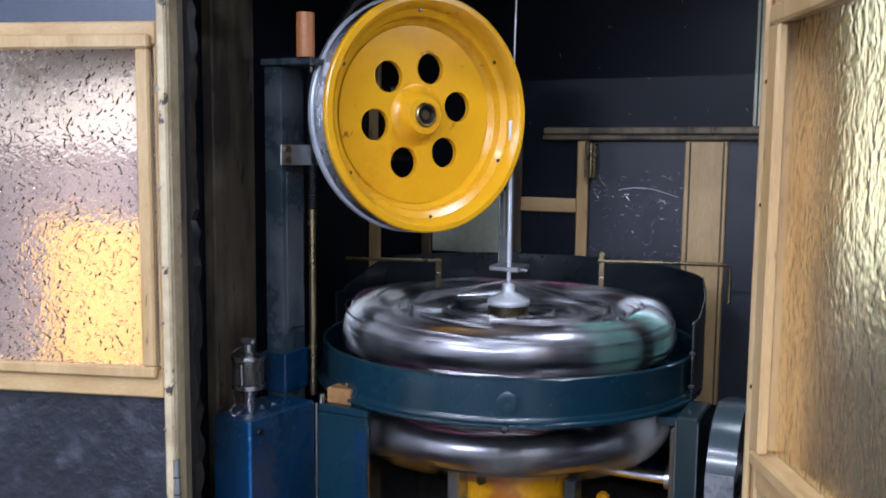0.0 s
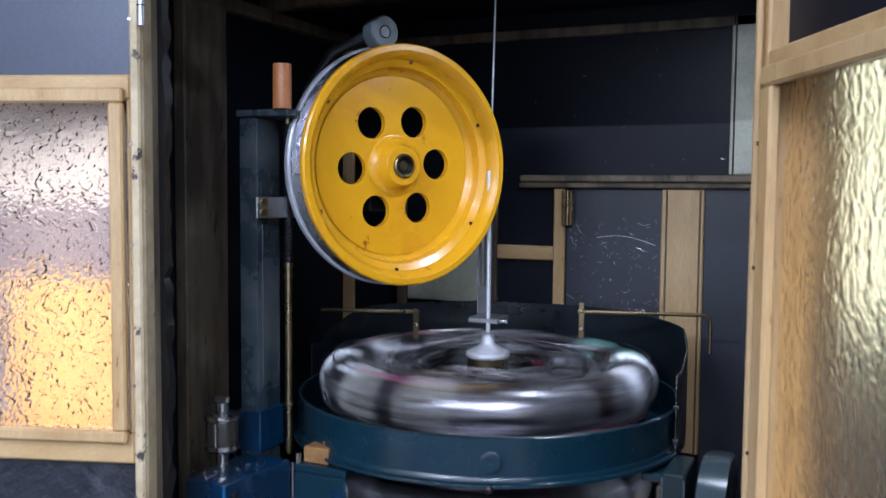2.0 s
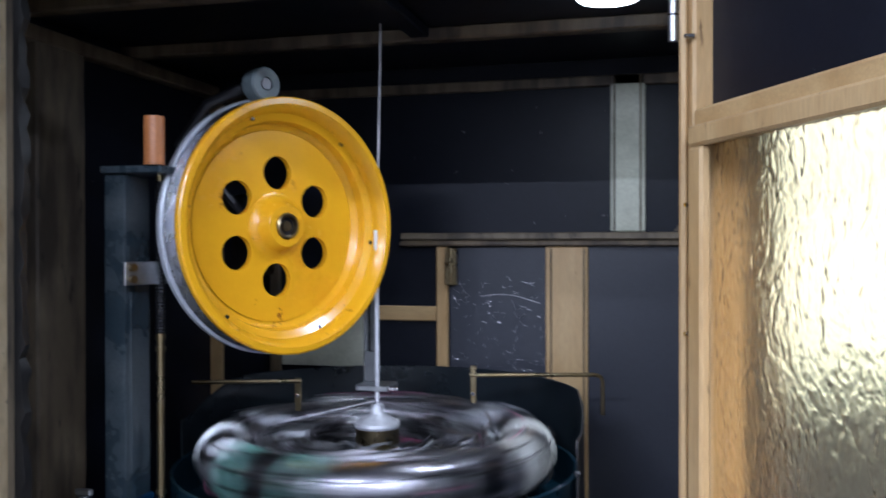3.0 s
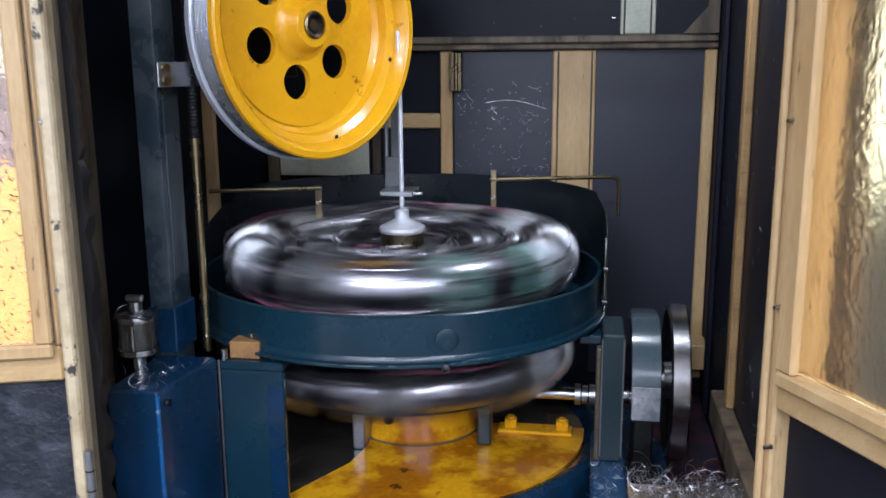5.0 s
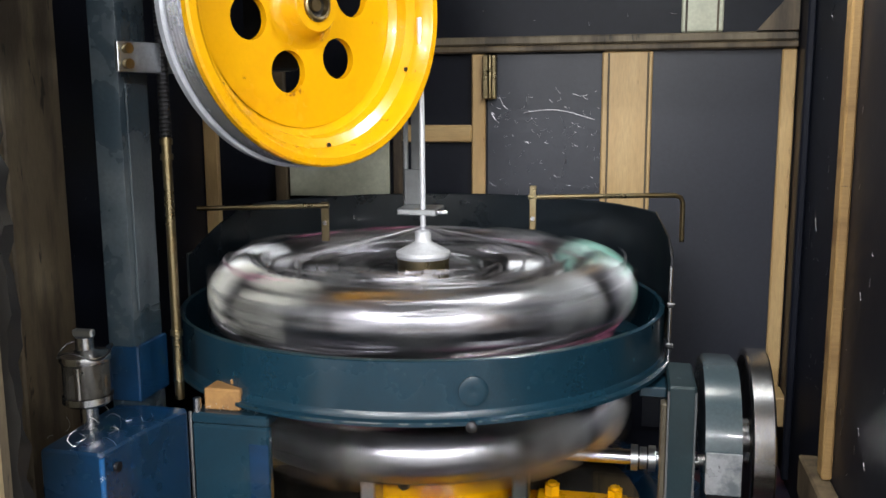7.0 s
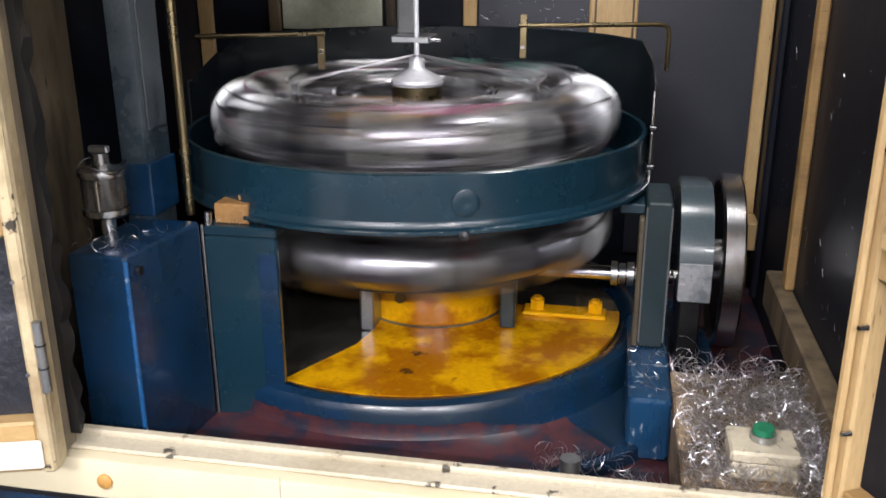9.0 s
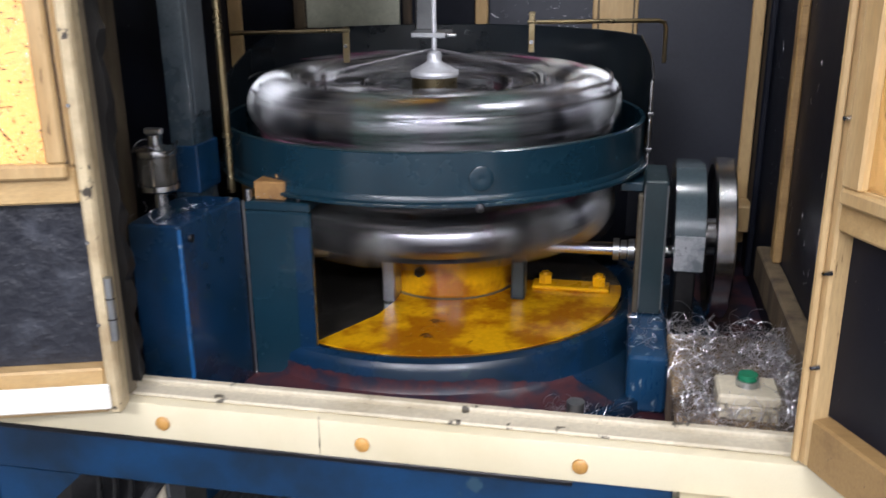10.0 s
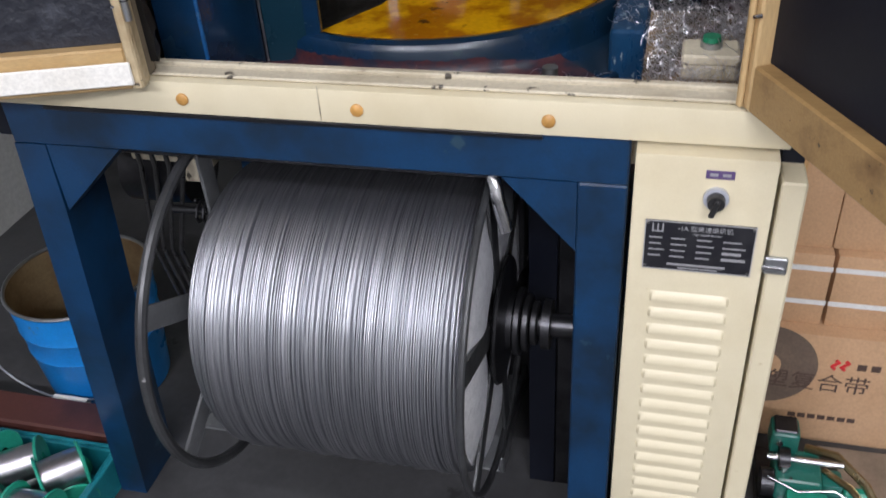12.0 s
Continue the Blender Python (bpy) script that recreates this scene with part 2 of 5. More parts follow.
BUCKET_BLUE = material("bright_blue_pail_paint", (0.01, 0.22, 0.62), 0.32, second=(0.01, 0.16, 0.5), scale=9, fine=160, spots=(0.12, 0.10, 0.05), spot_size=14, spot_amount=0.15)
BUCKET_IN = material("rusty_tinplate", (0.30, 0.22, 0.12), 0.45, 0.6, second=(0.16, 0.09, 0.04), mix=0.6, scale=12, fine=120)
RED_BEAM = material("red_oxide_steel", (0.085, 0.028, 0.022), 0.5, second=(0.04, 0.016, 0.014), scale=6, fine=120, wide=0.2)
CRATE_TEAL = material("teal_plastic_crate", (0.01, 0.20, 0.24), 0.4, second=(0.01, 0.14, 0.17), scale=10, fine=160)
MACHINE_GREEN = material("green_machine_enamel", (0.012, 0.13, 0.10), 0.35, second=(0.01, 0.09, 0.07), scale=14, fine=200, spots=(0.02, 0.02, 0.02), spot_size=20, spot_amount=0.2)
PLATE_BLACK = material("black_anodised_plate", (0.012, 0.012, 0.016), 0.35, second=(0.03, 0.03, 0.034), scale=30, fine=240)
INK_SILVER = material("silver_ink", (0.42, 0.42, 0.43), 0.4, 0.3, second=(0.3, 0.3, 0.31), scale=60, fine=300)
INK_BROWN = material("dark_brown_ink", (0.07, 0.04, 0.03), 0.6, second=(0.1, 0.06, 0.05), scale=60, fine=300)
INK_RED = material("red_ink", (0.65, 0.03, 0.04), 0.6, second=(0.5, 0.03, 0.03), scale=60, fine=300)
PURPLE = material("purple_label", (0.10, 0.06, 0.17), 0.4, second=(0.13, 0.09, 0.2), scale=60, fine=300)
GUARD_BLACK = material("black_guard_enamel", (0.008, 0.012, 0.016), 0.30, second=(0.014, 0.02, 0.026), mix=0.5, scale=6, fine=200, bump=0.08, spots=(0.10, 0.11, 0.12), spot_size=150, spot_amount=0.04, coat=0.2)
FLAKY = material("flaking_cream_paint", (0.56, 0.46, 0.29), 0.5, second=(0.30, 0.21, 0.11), mix=0.65, scale=14, fine=90, bump=0.6, depth=0.002, spots=(0.05, 0.04, 0.03), spot_size=26, spot_amount=0.28)
YELLOW_BOARD = material("bright_yellow_board", (0.80, 0.43, 0.12), 0.5, second=(0.60, 0.30, 0.09), mix=0.7, scale=7, fine=80)
RUBBER = material("perished_black_rubber", (0.004, 0.004, 0.0045), 0.5, second=(0.010, 0.009, 0.008), scale=30, fine=200, bump=0.4)
GREY_PAINT = material("grey_painted_steel", (0.13, 0.135, 0.14), 0.42, second=(0.08, 0.082, 0.085), mix=0.6, scale=12, fine=160, spots=(0.35, 0.35, 0.35), spot_size=30, spot_amount=0.12)
STAINED = material("stained_brown_pine", (0.34, 0.21, 0.085), 0.5, second=(0.18, 0.10, 0.04), mix=0.6, scale=3.0, fine=55, bump=0.25, stretch=(0.9, 6, 6), spots=(0.05, 0.035, 0.02), spot_size=11, spot_amount=0.2, wide=0.2)
BLOCK = material("stained_block_wood", (0.30, 0.16, 0.055), 0.5, second=(0.16, 0.08, 0.03), scale=30, fine=120)
WORN_STEEL = material("scuffed_bare_steel", (0.46, 0.48, 0.51), 0.32, 0.5, second=(0.17, 0.20, 0.22), mix=0.72, scale=26, fine=200, wide=0.16)
STAINED_STEEL = material("rust_stained_steel", (0.10, 0.085, 0.06), 0.42, 0.3, second=(0.05, 0.035, 0.022), scale=20, fine=180)
HOUSING = material("glossy_grey_teal_enamel", (0.060, 0.085, 0.098), 0.24, second=(0.026, 0.044, 0.054), mix=0.5, scale=9, fine=240, spots=(0.22, 0.25, 0.26), spot_size=30, spot_amount=0.16, coat=0.4)
SLATE_DARK = material("dusty_dark_slate_board", (0.026, 0.029, 0.042), 0.42, second=(0.017, 0.019, 0.028), mix=0.5, scale=3, fine=130, bump=0.12, spots=(0.14, 0.14, 0.15), spot_size=130, spot_amount=0.03)
BROWN_PLY = material("stained_brown_plywood", (0.52, 0.32, 0.14), 0.5, second=(0.36, 0.20, 0.08), mix=0.6, scale=6, fine=90, stretch=(4, 4, 0.7))
LAMP_WHITE = glow("lamp_glow", (0.95, 0.97, 1.0), 9.0)
DAYLIGHT = glow("window_daylight", (0.86, 0.92, 0.80), 2.0)
DUSK = material("dusky_brown_board", (0.29, 0.215, 0.18), 0.6, second=(0.18, 0.13, 0.12), mix=0.5, scale=12, fine=120)
PALE = material("pale_cream_board", (0.64, 0.54, 0.40), 0.6, second=(0.46, 0.36, 0.34), mix=0.6, scale=5, fine=120)
GLASS_L = rough_glass("crinkled_amber_glass", (0.97, 0.93, 0.90), (1.0, 1.0, 1.2), 50.0, "SMOOTH_F1", 0.16, 0.0044, 0.09)
GLASS_R = rough_glass("ripple_amber_glass", (0.82, 0.70, 0.50), (1.0, 1.0, 0.7), 90.0, "SMOOTH_F1", 0.03, 0.0011, 0.22)

# ---------------------------------------------------------------- mesh helpers
PLACED = {}
SHIFT = Matrix()          # lays a group of things out from the machine's level to the floor's


def thing(name, at, label, category, group="", kind=""):
    ob = new(name)
    ob.empty_display_size = 0.05
    at = SHIFT @ Vector(at)
    ob.location = at
    PLACED[ob] = Matrix.Translation(at)
    return tagged(ob, label, category, group, kind)


def mesh_of(name, bm, mat, sharp=32):
    me = bpy.data.meshes.new(name)
    bmesh.ops.recalc_face_normals(bm, faces=bm.faces)
    bm.to_mesh(me)
    bm.free()
    me.materials.append(mat)
    me.polygons.foreach_set("use_smooth", [True] * len(me.polygons))
    me.set_sharp_from_angle(angle=radians(sharp))
    return me


def part(name, bm, mat, parent, label="", at=None, sharp=32):
    """One mesh object, modelled in world places, under a thing or a part. at: its own origin."""
    bm.transform(SHIFT)
    here = Matrix.Translation(SHIFT @ Vector(at)) if at is not None else PLACED[parent]
    bm.transform(here.inverted())
    ob = new(name, mesh_of(name, bm, mat, sharp))
    ob.parent = parent
    ob.matrix_basis = PLACED[parent].inverted() @ here
    PLACED[ob] = here
    return tagged(ob, label)


def lone(name, bm, mat, at, label, category, group="", kind=""):
    """A thing of a single mesh."""
    bm.transform(SHIFT)
    at = SHIFT @ Vector(at)
    bm.transform(Matrix.Translation(at).inverted())
    ob = new(name, mesh_of(name, bm, mat))
    ob.location = at
    PLACED[ob] = Matrix.Translation(at)
    return tagged(ob, label, category, group, kind)


def copy_part(ob, at):
    """Another object on the same mesh under the same parent."""
    c = ob.copy()
    scene.collection.objects.link(c)
    c.matrix_basis = PLACED[ob.parent].inverted() @ at
    PLACED[c] = at
    return c


def box(bm, x0, x1, y0, y1, z0, z1, bev=0.002, m=None, seg=1):
    mid, size = ((x0 + x1) / 2, (y0 + y1) / 2, (z0 + z1) / 2), (abs(x1 - x0), abs(y1 - y0), abs(z1 - z0))
    made = bmesh.ops.create_cube(bm, size=1, matrix=(m or Matrix()) @ Matrix.LocRotScale(mid, None, size))["verts"]
    if bev:
        edges = list({e for v in made for e in v.link_edges})
        bmesh.ops.bevel(bm, geom=edges, offset=min(bev, min(size) * 0.4), segments=seg, affect="EDGES", profile=0.6)
    return bm


def boxed(*a, **k):
    return box(bmesh.new(), *a, **k)


def rod(bm, p, q, r, r2=None, seg=18):
    p, q = Vector(p), Vector(q)
    turn = (q - p).to_track_quat("Z", "Y").to_matrix().to_4x4()
    bmesh.ops.create_cone(bm, cap_ends=True, segments=seg, radius1=r, radius2=r if r2 is None else r2, depth=(q - p).length,
                          matrix=Matrix.Translation((p + q) / 2) @ turn)
    return bm


def rodded(*a, **k):
    return rod(bmesh.new(), *a, **k)


def lathe(bm, profile, seg=64, m=None, a0=0.0, a1=360.0, loop=False):
    """Turn a profile of (radius, height) about z. loop: the profile closes on itself."""
    m = m or Matrix()
    full = abs(a1 - a0) >= 359.9
    count = seg if full else seg + 1
    rings = []
    for k in range(count):
        a = radians(a0 + (a1 - a0) * k / seg)
        rings.append([bm.verts.new(m @ Vector((r * math.cos(a), r * math.sin(a), z))) for r, z in profile])
    n = len(profile)
    for k in range(seg):
        u, v = rings[k], rings[(k + 1) % count]
        for j in range(n if loop else n - 1):
            bm.faces.new((u[j], v[j], v[(j + 1) % n], u[(j + 1) % n]))
    if loop and not full:
        bm.faces.new(rings[0])
        bm.faces.new(rings[-1])
    return bm


def lathed(*a, **k):
    return lathe(bmesh.new(), *a, **k)


def pipe(bm, pts, r, seg=6):
    pts = [Vector(p) for p in pts]
    rings = []
    for k, p in enumerate(pts):
        d = (pts[min(k + 1, len(pts) - 1)] - pts[max(k - 1, 0)]).normalized()
        u = d.orthogonal().normalized() if not rings else (prev - d * prev.dot(d)).normalized()
        prev, w = u, d.cross(u)
        rings.append([bm.verts.new(p + r * (math.cos(2 * math.pi * j / seg) * u + math.sin(2 * math.pi * j / seg) * w)) for j in range(seg)])
    for a, b in zip(rings, rings[1:]):
        for j in range(seg):
            bm.faces.new((a[j], a[(j + 1) % seg], b[(j + 1) % seg], b[j]))
    bm.faces.new(rings[0])
    bm.faces.new(rings[-1])
    return bm


def piped(*a, **k):
    return pipe(bmesh.new(), *a, **k)


def prism(bm, outline, y0, y1, m=None):
    """A plate whose outline (x, z) is drawn in the front plane, from y0 to y1."""
    m = m or Matrix()
    a = [bm.verts.new(m @ Vector((x, y0, z))) for x, z in outline]
    b = [bm.verts.new(m @ Vector((x, y1, z))) for x, z in outline]
    bm.faces.new(a)
    bm.faces.new(b[::-1])
    for k in range(len(a)):
        j = (k + 1) % len(a)
        bm.faces.new((a[k], b[k], b[j], a[j]))
    return bm


def writing(text, size, m, mat, parent, name="lettering", thick=0.0002):
    cu = bpy.data.curves.new(name, "FONT")
    cu.body, cu.size, cu.extrude, cu.align_x, cu.align_y = text, size, thick, "CENTER", "CENTER"
    tmp = bpy.data.objects.new(name, cu)
    scene.collection.objects.link(tmp)
    me = bpy.data.meshes.new_from_object(tmp)
    bpy.data.objects.remove(tmp)
    me.materials.clear()
    me.materials.append(mat)
    me.transform(SHIFT @ m)
    me.transform(PLACED[parent].inverted())
    ob = new(name, me)
    ob.parent = parent
    PLACED[ob] = PLACED[parent]
    return ob


# ---------------------------------------------------------------- room
AX, AY = -0.713, 1.75          # the upright axis of the braiding head
FLOOR = -0.22                  # the workshop floor; the enclosure and its sill keep heights of their own


def room():
    lone("floor", boxed(-3.2, 2.6, -3.5, 3.6, FLOOR - 0.1, FLOOR, 0), CONCRETE, (0, 0, FLOOR), "dark stained concrete workshop floor", "floor", kind="structure")
    lone("ceiling", boxed(-3.2, 2.6, -3.5, 3.6, 2.8, 2.9, 0), PLASTER, (0, 0, 2.8), "plain grey plastered workshop ceiling", "ceiling", kind="structure")
    lone("wall_west", boxed(-2.45, -2.35, -3.5, 3.6, FLOOR, 2.8, 0), PLASTER, (-2.4, 0, FLOOR), "grey plastered workshop wall", "wall", kind="structure")
    lone("wall_south", boxed(-3.2, 2.6, -3.6, -3.5, FLOOR, 2.8, 0), PLASTER, (0, -3.55, 0), "grey plastered workshop wall", "wall", kind="structure")
    lone("wall_east", boxed(1.9, 2.0, -3.5, 3.6, FLOOR, 2.8, 0), PLASTER, (1.95, 0, FLOOR), "grey plastered workshop wall", "wall", kind="structure")
    bm = boxed(-3.2, 2.6, 3.6, 3.7, FLOOR, 1.05, 0)
    box(bm, -3.2, 2.6, 3.6, 3.7, 2.5, 2.8, 0)
    box(bm, -3.2, -0.25, 3.6, 3.7, 1.05, 2.5, 0)
    box(bm, 1.7, 2.6, 3.6, 3.7, 1.05, 2.5, 0)
    lone("wall_north", bm, PLASTER, (0, 3.65, FLOOR), "grey plastered workshop wall with a wide window", "wall", kind="structure")
    w = thing("window_1", (0.72, 3.65, 1.05), "wide daylit workshop window", "window", kind="structure")
    for x in (-0.25, 0.38, 1.01, 1.64):
        part("window_frame", boxed(x, x + 0.06, 3.62, 3.67, 1.05, 2.5), CREAM, w)
    part("window_frame", boxed(-0.19, 1.64, 3.625, 3.665, 1.75, 1.80), CREAM, w)
    lone("backdrop", boxed(-1.4, 2.9, 4.2, 4.22, 0.4, 3.4, 0), DAYLIGHT, (0.7, 4.2, 0.4), "pale green daylight outside the window", "backdrop", kind="structure")
    for lx, ly, lz in ROOM_TUBES:
        t = thing("tube_lamp", (lx, ly, 2.8), "white fluorescent tube lamp on the ceiling", "lamp", "ceiling tube lamps")
        part("housing", boxed(lx - 0.6, lx + 0.6, ly - 0.05, ly + 0.05, lz + 0.05, 2.8), CHALK, t)
        part("tube", rodded((lx - 0.58, ly, lz + 0.03), (lx + 0.58, ly, lz + 0.03), 0.014), LAMP_WHITE, t)


room()


# ---------------------------------------------------------------- machine frame under the sill
def machine_stand():
    f = thing("machine_stand", (-0.75, 1.15, FLOOR), "blue-painted welded steel machine stand", "machine stand")
    part("cross_beam", boxed(-1.305, -0.276, 1.095, 1.15, 0.685, 0.762, 0.003), BLUE_FRAME, f)
    # dark strip stands in for the shaded gap under the cream rail
    part("beam_lip", boxed(-1.22, -0.40, 1.090, 1.0945, 0.7545, 0.7615, 0.001), DARK_STEEL, f)
    part("right_leg", boxed(-0.349, -0.276, 1.095, 1.20, FLOOR, 0.6845, 0.003), BLUE_FRAME, f)
    bm = prism(bmesh.new(), [(-1.305, 0.6845), (-1.245, 0.6845), (-1.249, 0.55), (-1.304, FLOOR), (-1.368, FLOOR)], 1.095, 1.15)
    part("left_leg", bm, BLUE_FRAME, f)
    part("left_leg_web", prism(bmesh.new(), [(-1.257, 0.6), (-1.251, 0.6), (-1.251, 0.55), (-1.305, FLOOR), (-1.312, FLOOR)], 1.1505, 1.225), BLUE_FRAME, f)
    part("left_gusset", prism(bmesh.new(), [(-1.2445, 0.6845), (-1.105, 0.6845), (-1.2445, 0.552)], 1.097, 1.148), BLUE_FRAME, f)
    part("right_gusset", prism(bmesh.new(), [(-0.3495, 0.6845), (-0.462, 0.6845), (-0.3495, 0.562)], 1.097, 1.148), BLUE_FRAME, f)
    part("rear_leg", boxed(-0.349, -0.276, 1.95, 2.1, FLOOR, 0.64, 0.003), BLUE_FRAME, f)
    part("rear_leg", boxed(-1.38, -1.30, 1.95, 2.1, FLOOR, 0.64, 0.003), BLUE_FRAME, f)
    part("table_plate", boxed(-1.33, -0.07, 1.16, 2.25, 0.64, 0.68, 0.003), DARK_STEEL, f)
    # dark sheets added so the space right of the spool stays black
    part("rear_panel", boxed(-0.70, -0.401, 1.62, 1.64, FLOOR, 0.639, 0.002), DARK_STEEL, f)
    part("guard_panel", boxed(-0.455, -0.401, 1.300, 1.306, FLOOR, 0.639, 0.001), BLACK_PANEL, f, "added black sheet keeping the space beside the spool dark")
    part("side_plate", boxed(-0.40, -0.36, 1.30, 1.9, FLOOR, 0.639, 0.003), DARK_STEEL, f)


machine_stand()


def control_cabinet():
    c = thing("control_cabinet", (-0.17, 1.2, FLOOR), "cream-painted steel control cabinet with stamped louvres", "cabinet")
    part("body", boxed(-0.268, -0.078, 1.068, 1.5, FLOOR + 0.03, 0.756, 0.004, seg=2), CREAM, c)
    part("hinge_panel", boxed(-0.072, -0.038, 1.072, 1.5, FLOOR + 0.03, 0.722, 0.003), CREAM, c)
    part("plinth", boxed(-0.26, -0.045, 1.09, 1.49, FLOOR, FLOOR + 0.0295), BLACK_PLASTIC, c)
    lat = part("latch", boxed(-0.078, -0.046, 1.063, 1.0715, 0.575, 0.603), GALV, c, "small zinc-plated toggle latch")
    part("clip", boxed(-0.081, -0.05, 1.0600, 1.0629, 0.584, 0.590), STEEL, lat)
    # louvres pressed outward, open below
    first = None
    for k in range(19):
        z = 0.516 - 0.0322 * k
        if first is None:
            bm = bmesh.new()
            rows = []
            for j in range(7):
                a = j / 6
                y, zz = 1.0675 - 0.0062 * math.sin(math.pi * a * 0.62), z + 0.008 - 0.017 * a
                inset = 0.006 * (1 - math.sin(math.pi * min(1, 0.25 + a * 0.75) * 0.5 + 0.2))
                rows.append([bm.verts.new((x, y if 0 < n < 5 else 1.0685, zz)) for n, x in enumerate((-0.233, -0.229 + inset, -0.222, -0.127, -0.120 - inset, -0.116))])
            for r0, r1 in zip(rows, rows[1:]):
                for n in range(5):
                    bm.faces.new((r0[n], r0[n + 1], r1[n + 1], r1[n]))
            first = part("louvre", bm, CREAM, c, at=(-0.175, 1.0675, z))
            # black strip drawn for the shaded opening under the louvre
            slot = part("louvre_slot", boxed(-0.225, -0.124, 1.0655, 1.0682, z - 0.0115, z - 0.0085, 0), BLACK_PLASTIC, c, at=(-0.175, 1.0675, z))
        else:
            copy_part(first, Matrix.Translation((-0.175, 1.0675, z)))
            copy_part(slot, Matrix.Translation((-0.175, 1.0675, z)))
    sw = part("rotary_switch", rodded((-0.155, 1.068, 0.694), (-0.155, 1.061, 0.694), 0.0172, seg=28), FLANGE_GREY, c, "black rotary switch in a metal collar")
    part("knob", rodded((-0.155, 1.0608, 0.694), (-0.155, 1.048, 0.694), 0.0125, 0.0115, seg=24), BLACK_PLASTIC, sw)
    part("pointer", boxed(-0.004, 0.004, -0.006, 0.0, -0.020, 0.008, m=pose(-0.155, 1.0475, 0.694, 0, 18, 0)), BLACK_PLASTIC, sw)
    lb = part("switch_label", boxed(-0.172, -0.134, 1.0662, 1.0679, 0.724, 0.737, 0.0005), PURPLE, c, "purple plastic label")
    part("print_bar", boxed(-0.167, -0.156, 1.0656, 1.0661, 0.7285, 0.733, 0), INK_SILVER, lb)
    part("print_bar", boxed(-0.150, -0.139, 1.0656, 1.0661, 0.7285, 0.733, 0), INK_SILVER, lb)
    n = part("nameplate", boxed(-0.247, -0.094, 1.0655, 1.0678, 0.566, 0.651, 0.0006), PLATE_BLACK, c, "black machine nameplate with silver print")
    for x0, x1, z0, z1 in ((-0.247, -0.094, 0.6493, 0.651), (-0.247, -0.094, 0.566, 0.5677), (-0.247, -0.2455, 0.5678, 0.6492), (-0.0955, -0.094, 0.5678, 0.6492)):
        part("border", boxed(x0, x1, 1.0649, 1.0654, z0, z1, 0), INK_SILVER, n)
    for x in (-0.243, -0.098):
        for z in (0.570, 0.647):
            part("rivet", rodded((x, 1.0654, z), (x, 1.063, z), 0.0032, 0.002, seg=12), STEEL, n)
    em = boxed(-0.237, -0.221, 1.0649, 1.0654, 0.632, 0.634, 0)
    for x in (-0.237, -0.230, -0.223):
        box(em, x, x + 0.0022, 1.0648, 1.0653, 0.634, 0.646, 0)
    part("emblem", em, INK_SILVER, n)
    writing("-1A 型高速编织机", 0.0098, pose(-0.163, 1.0652, 0.640, 90), INK_SILVER, n)
    writing("High Speed Braider", 0.0052, pose(-0.160, 1.0652, 0.6315, 90), INK_SILVER, n)
    rnd = random.Random(4)
    for row in range(4):
        z = 0.621 - 0.0105 * row
        for x0, x1 in ((-0.240, -0.216), (-0.209, -0.182), (-0.173, -0.148), (-0.137, -0.103)):
            w = (x1 - x0) * rnd.uniform(0.7, 1.0)
            part("print_bar", boxed(x0, x0 + w, 1.0650, 1.0654, z, z + (0.0045 if x0 > -0.14 and row > 1 else 0.0022), 0), INK_SILVER, n)
    part("print_bar", boxed(-0.212, -0.130, 1.0650, 1.0654, 0.575, 0.5785, 0), INK_SILVER, n)
    part("print_bar", boxed(-0.196, -0.140, 1.0650, 1.0654, 0.570, 0.572, 0), INK_SILVER, n)


control_cabinet()


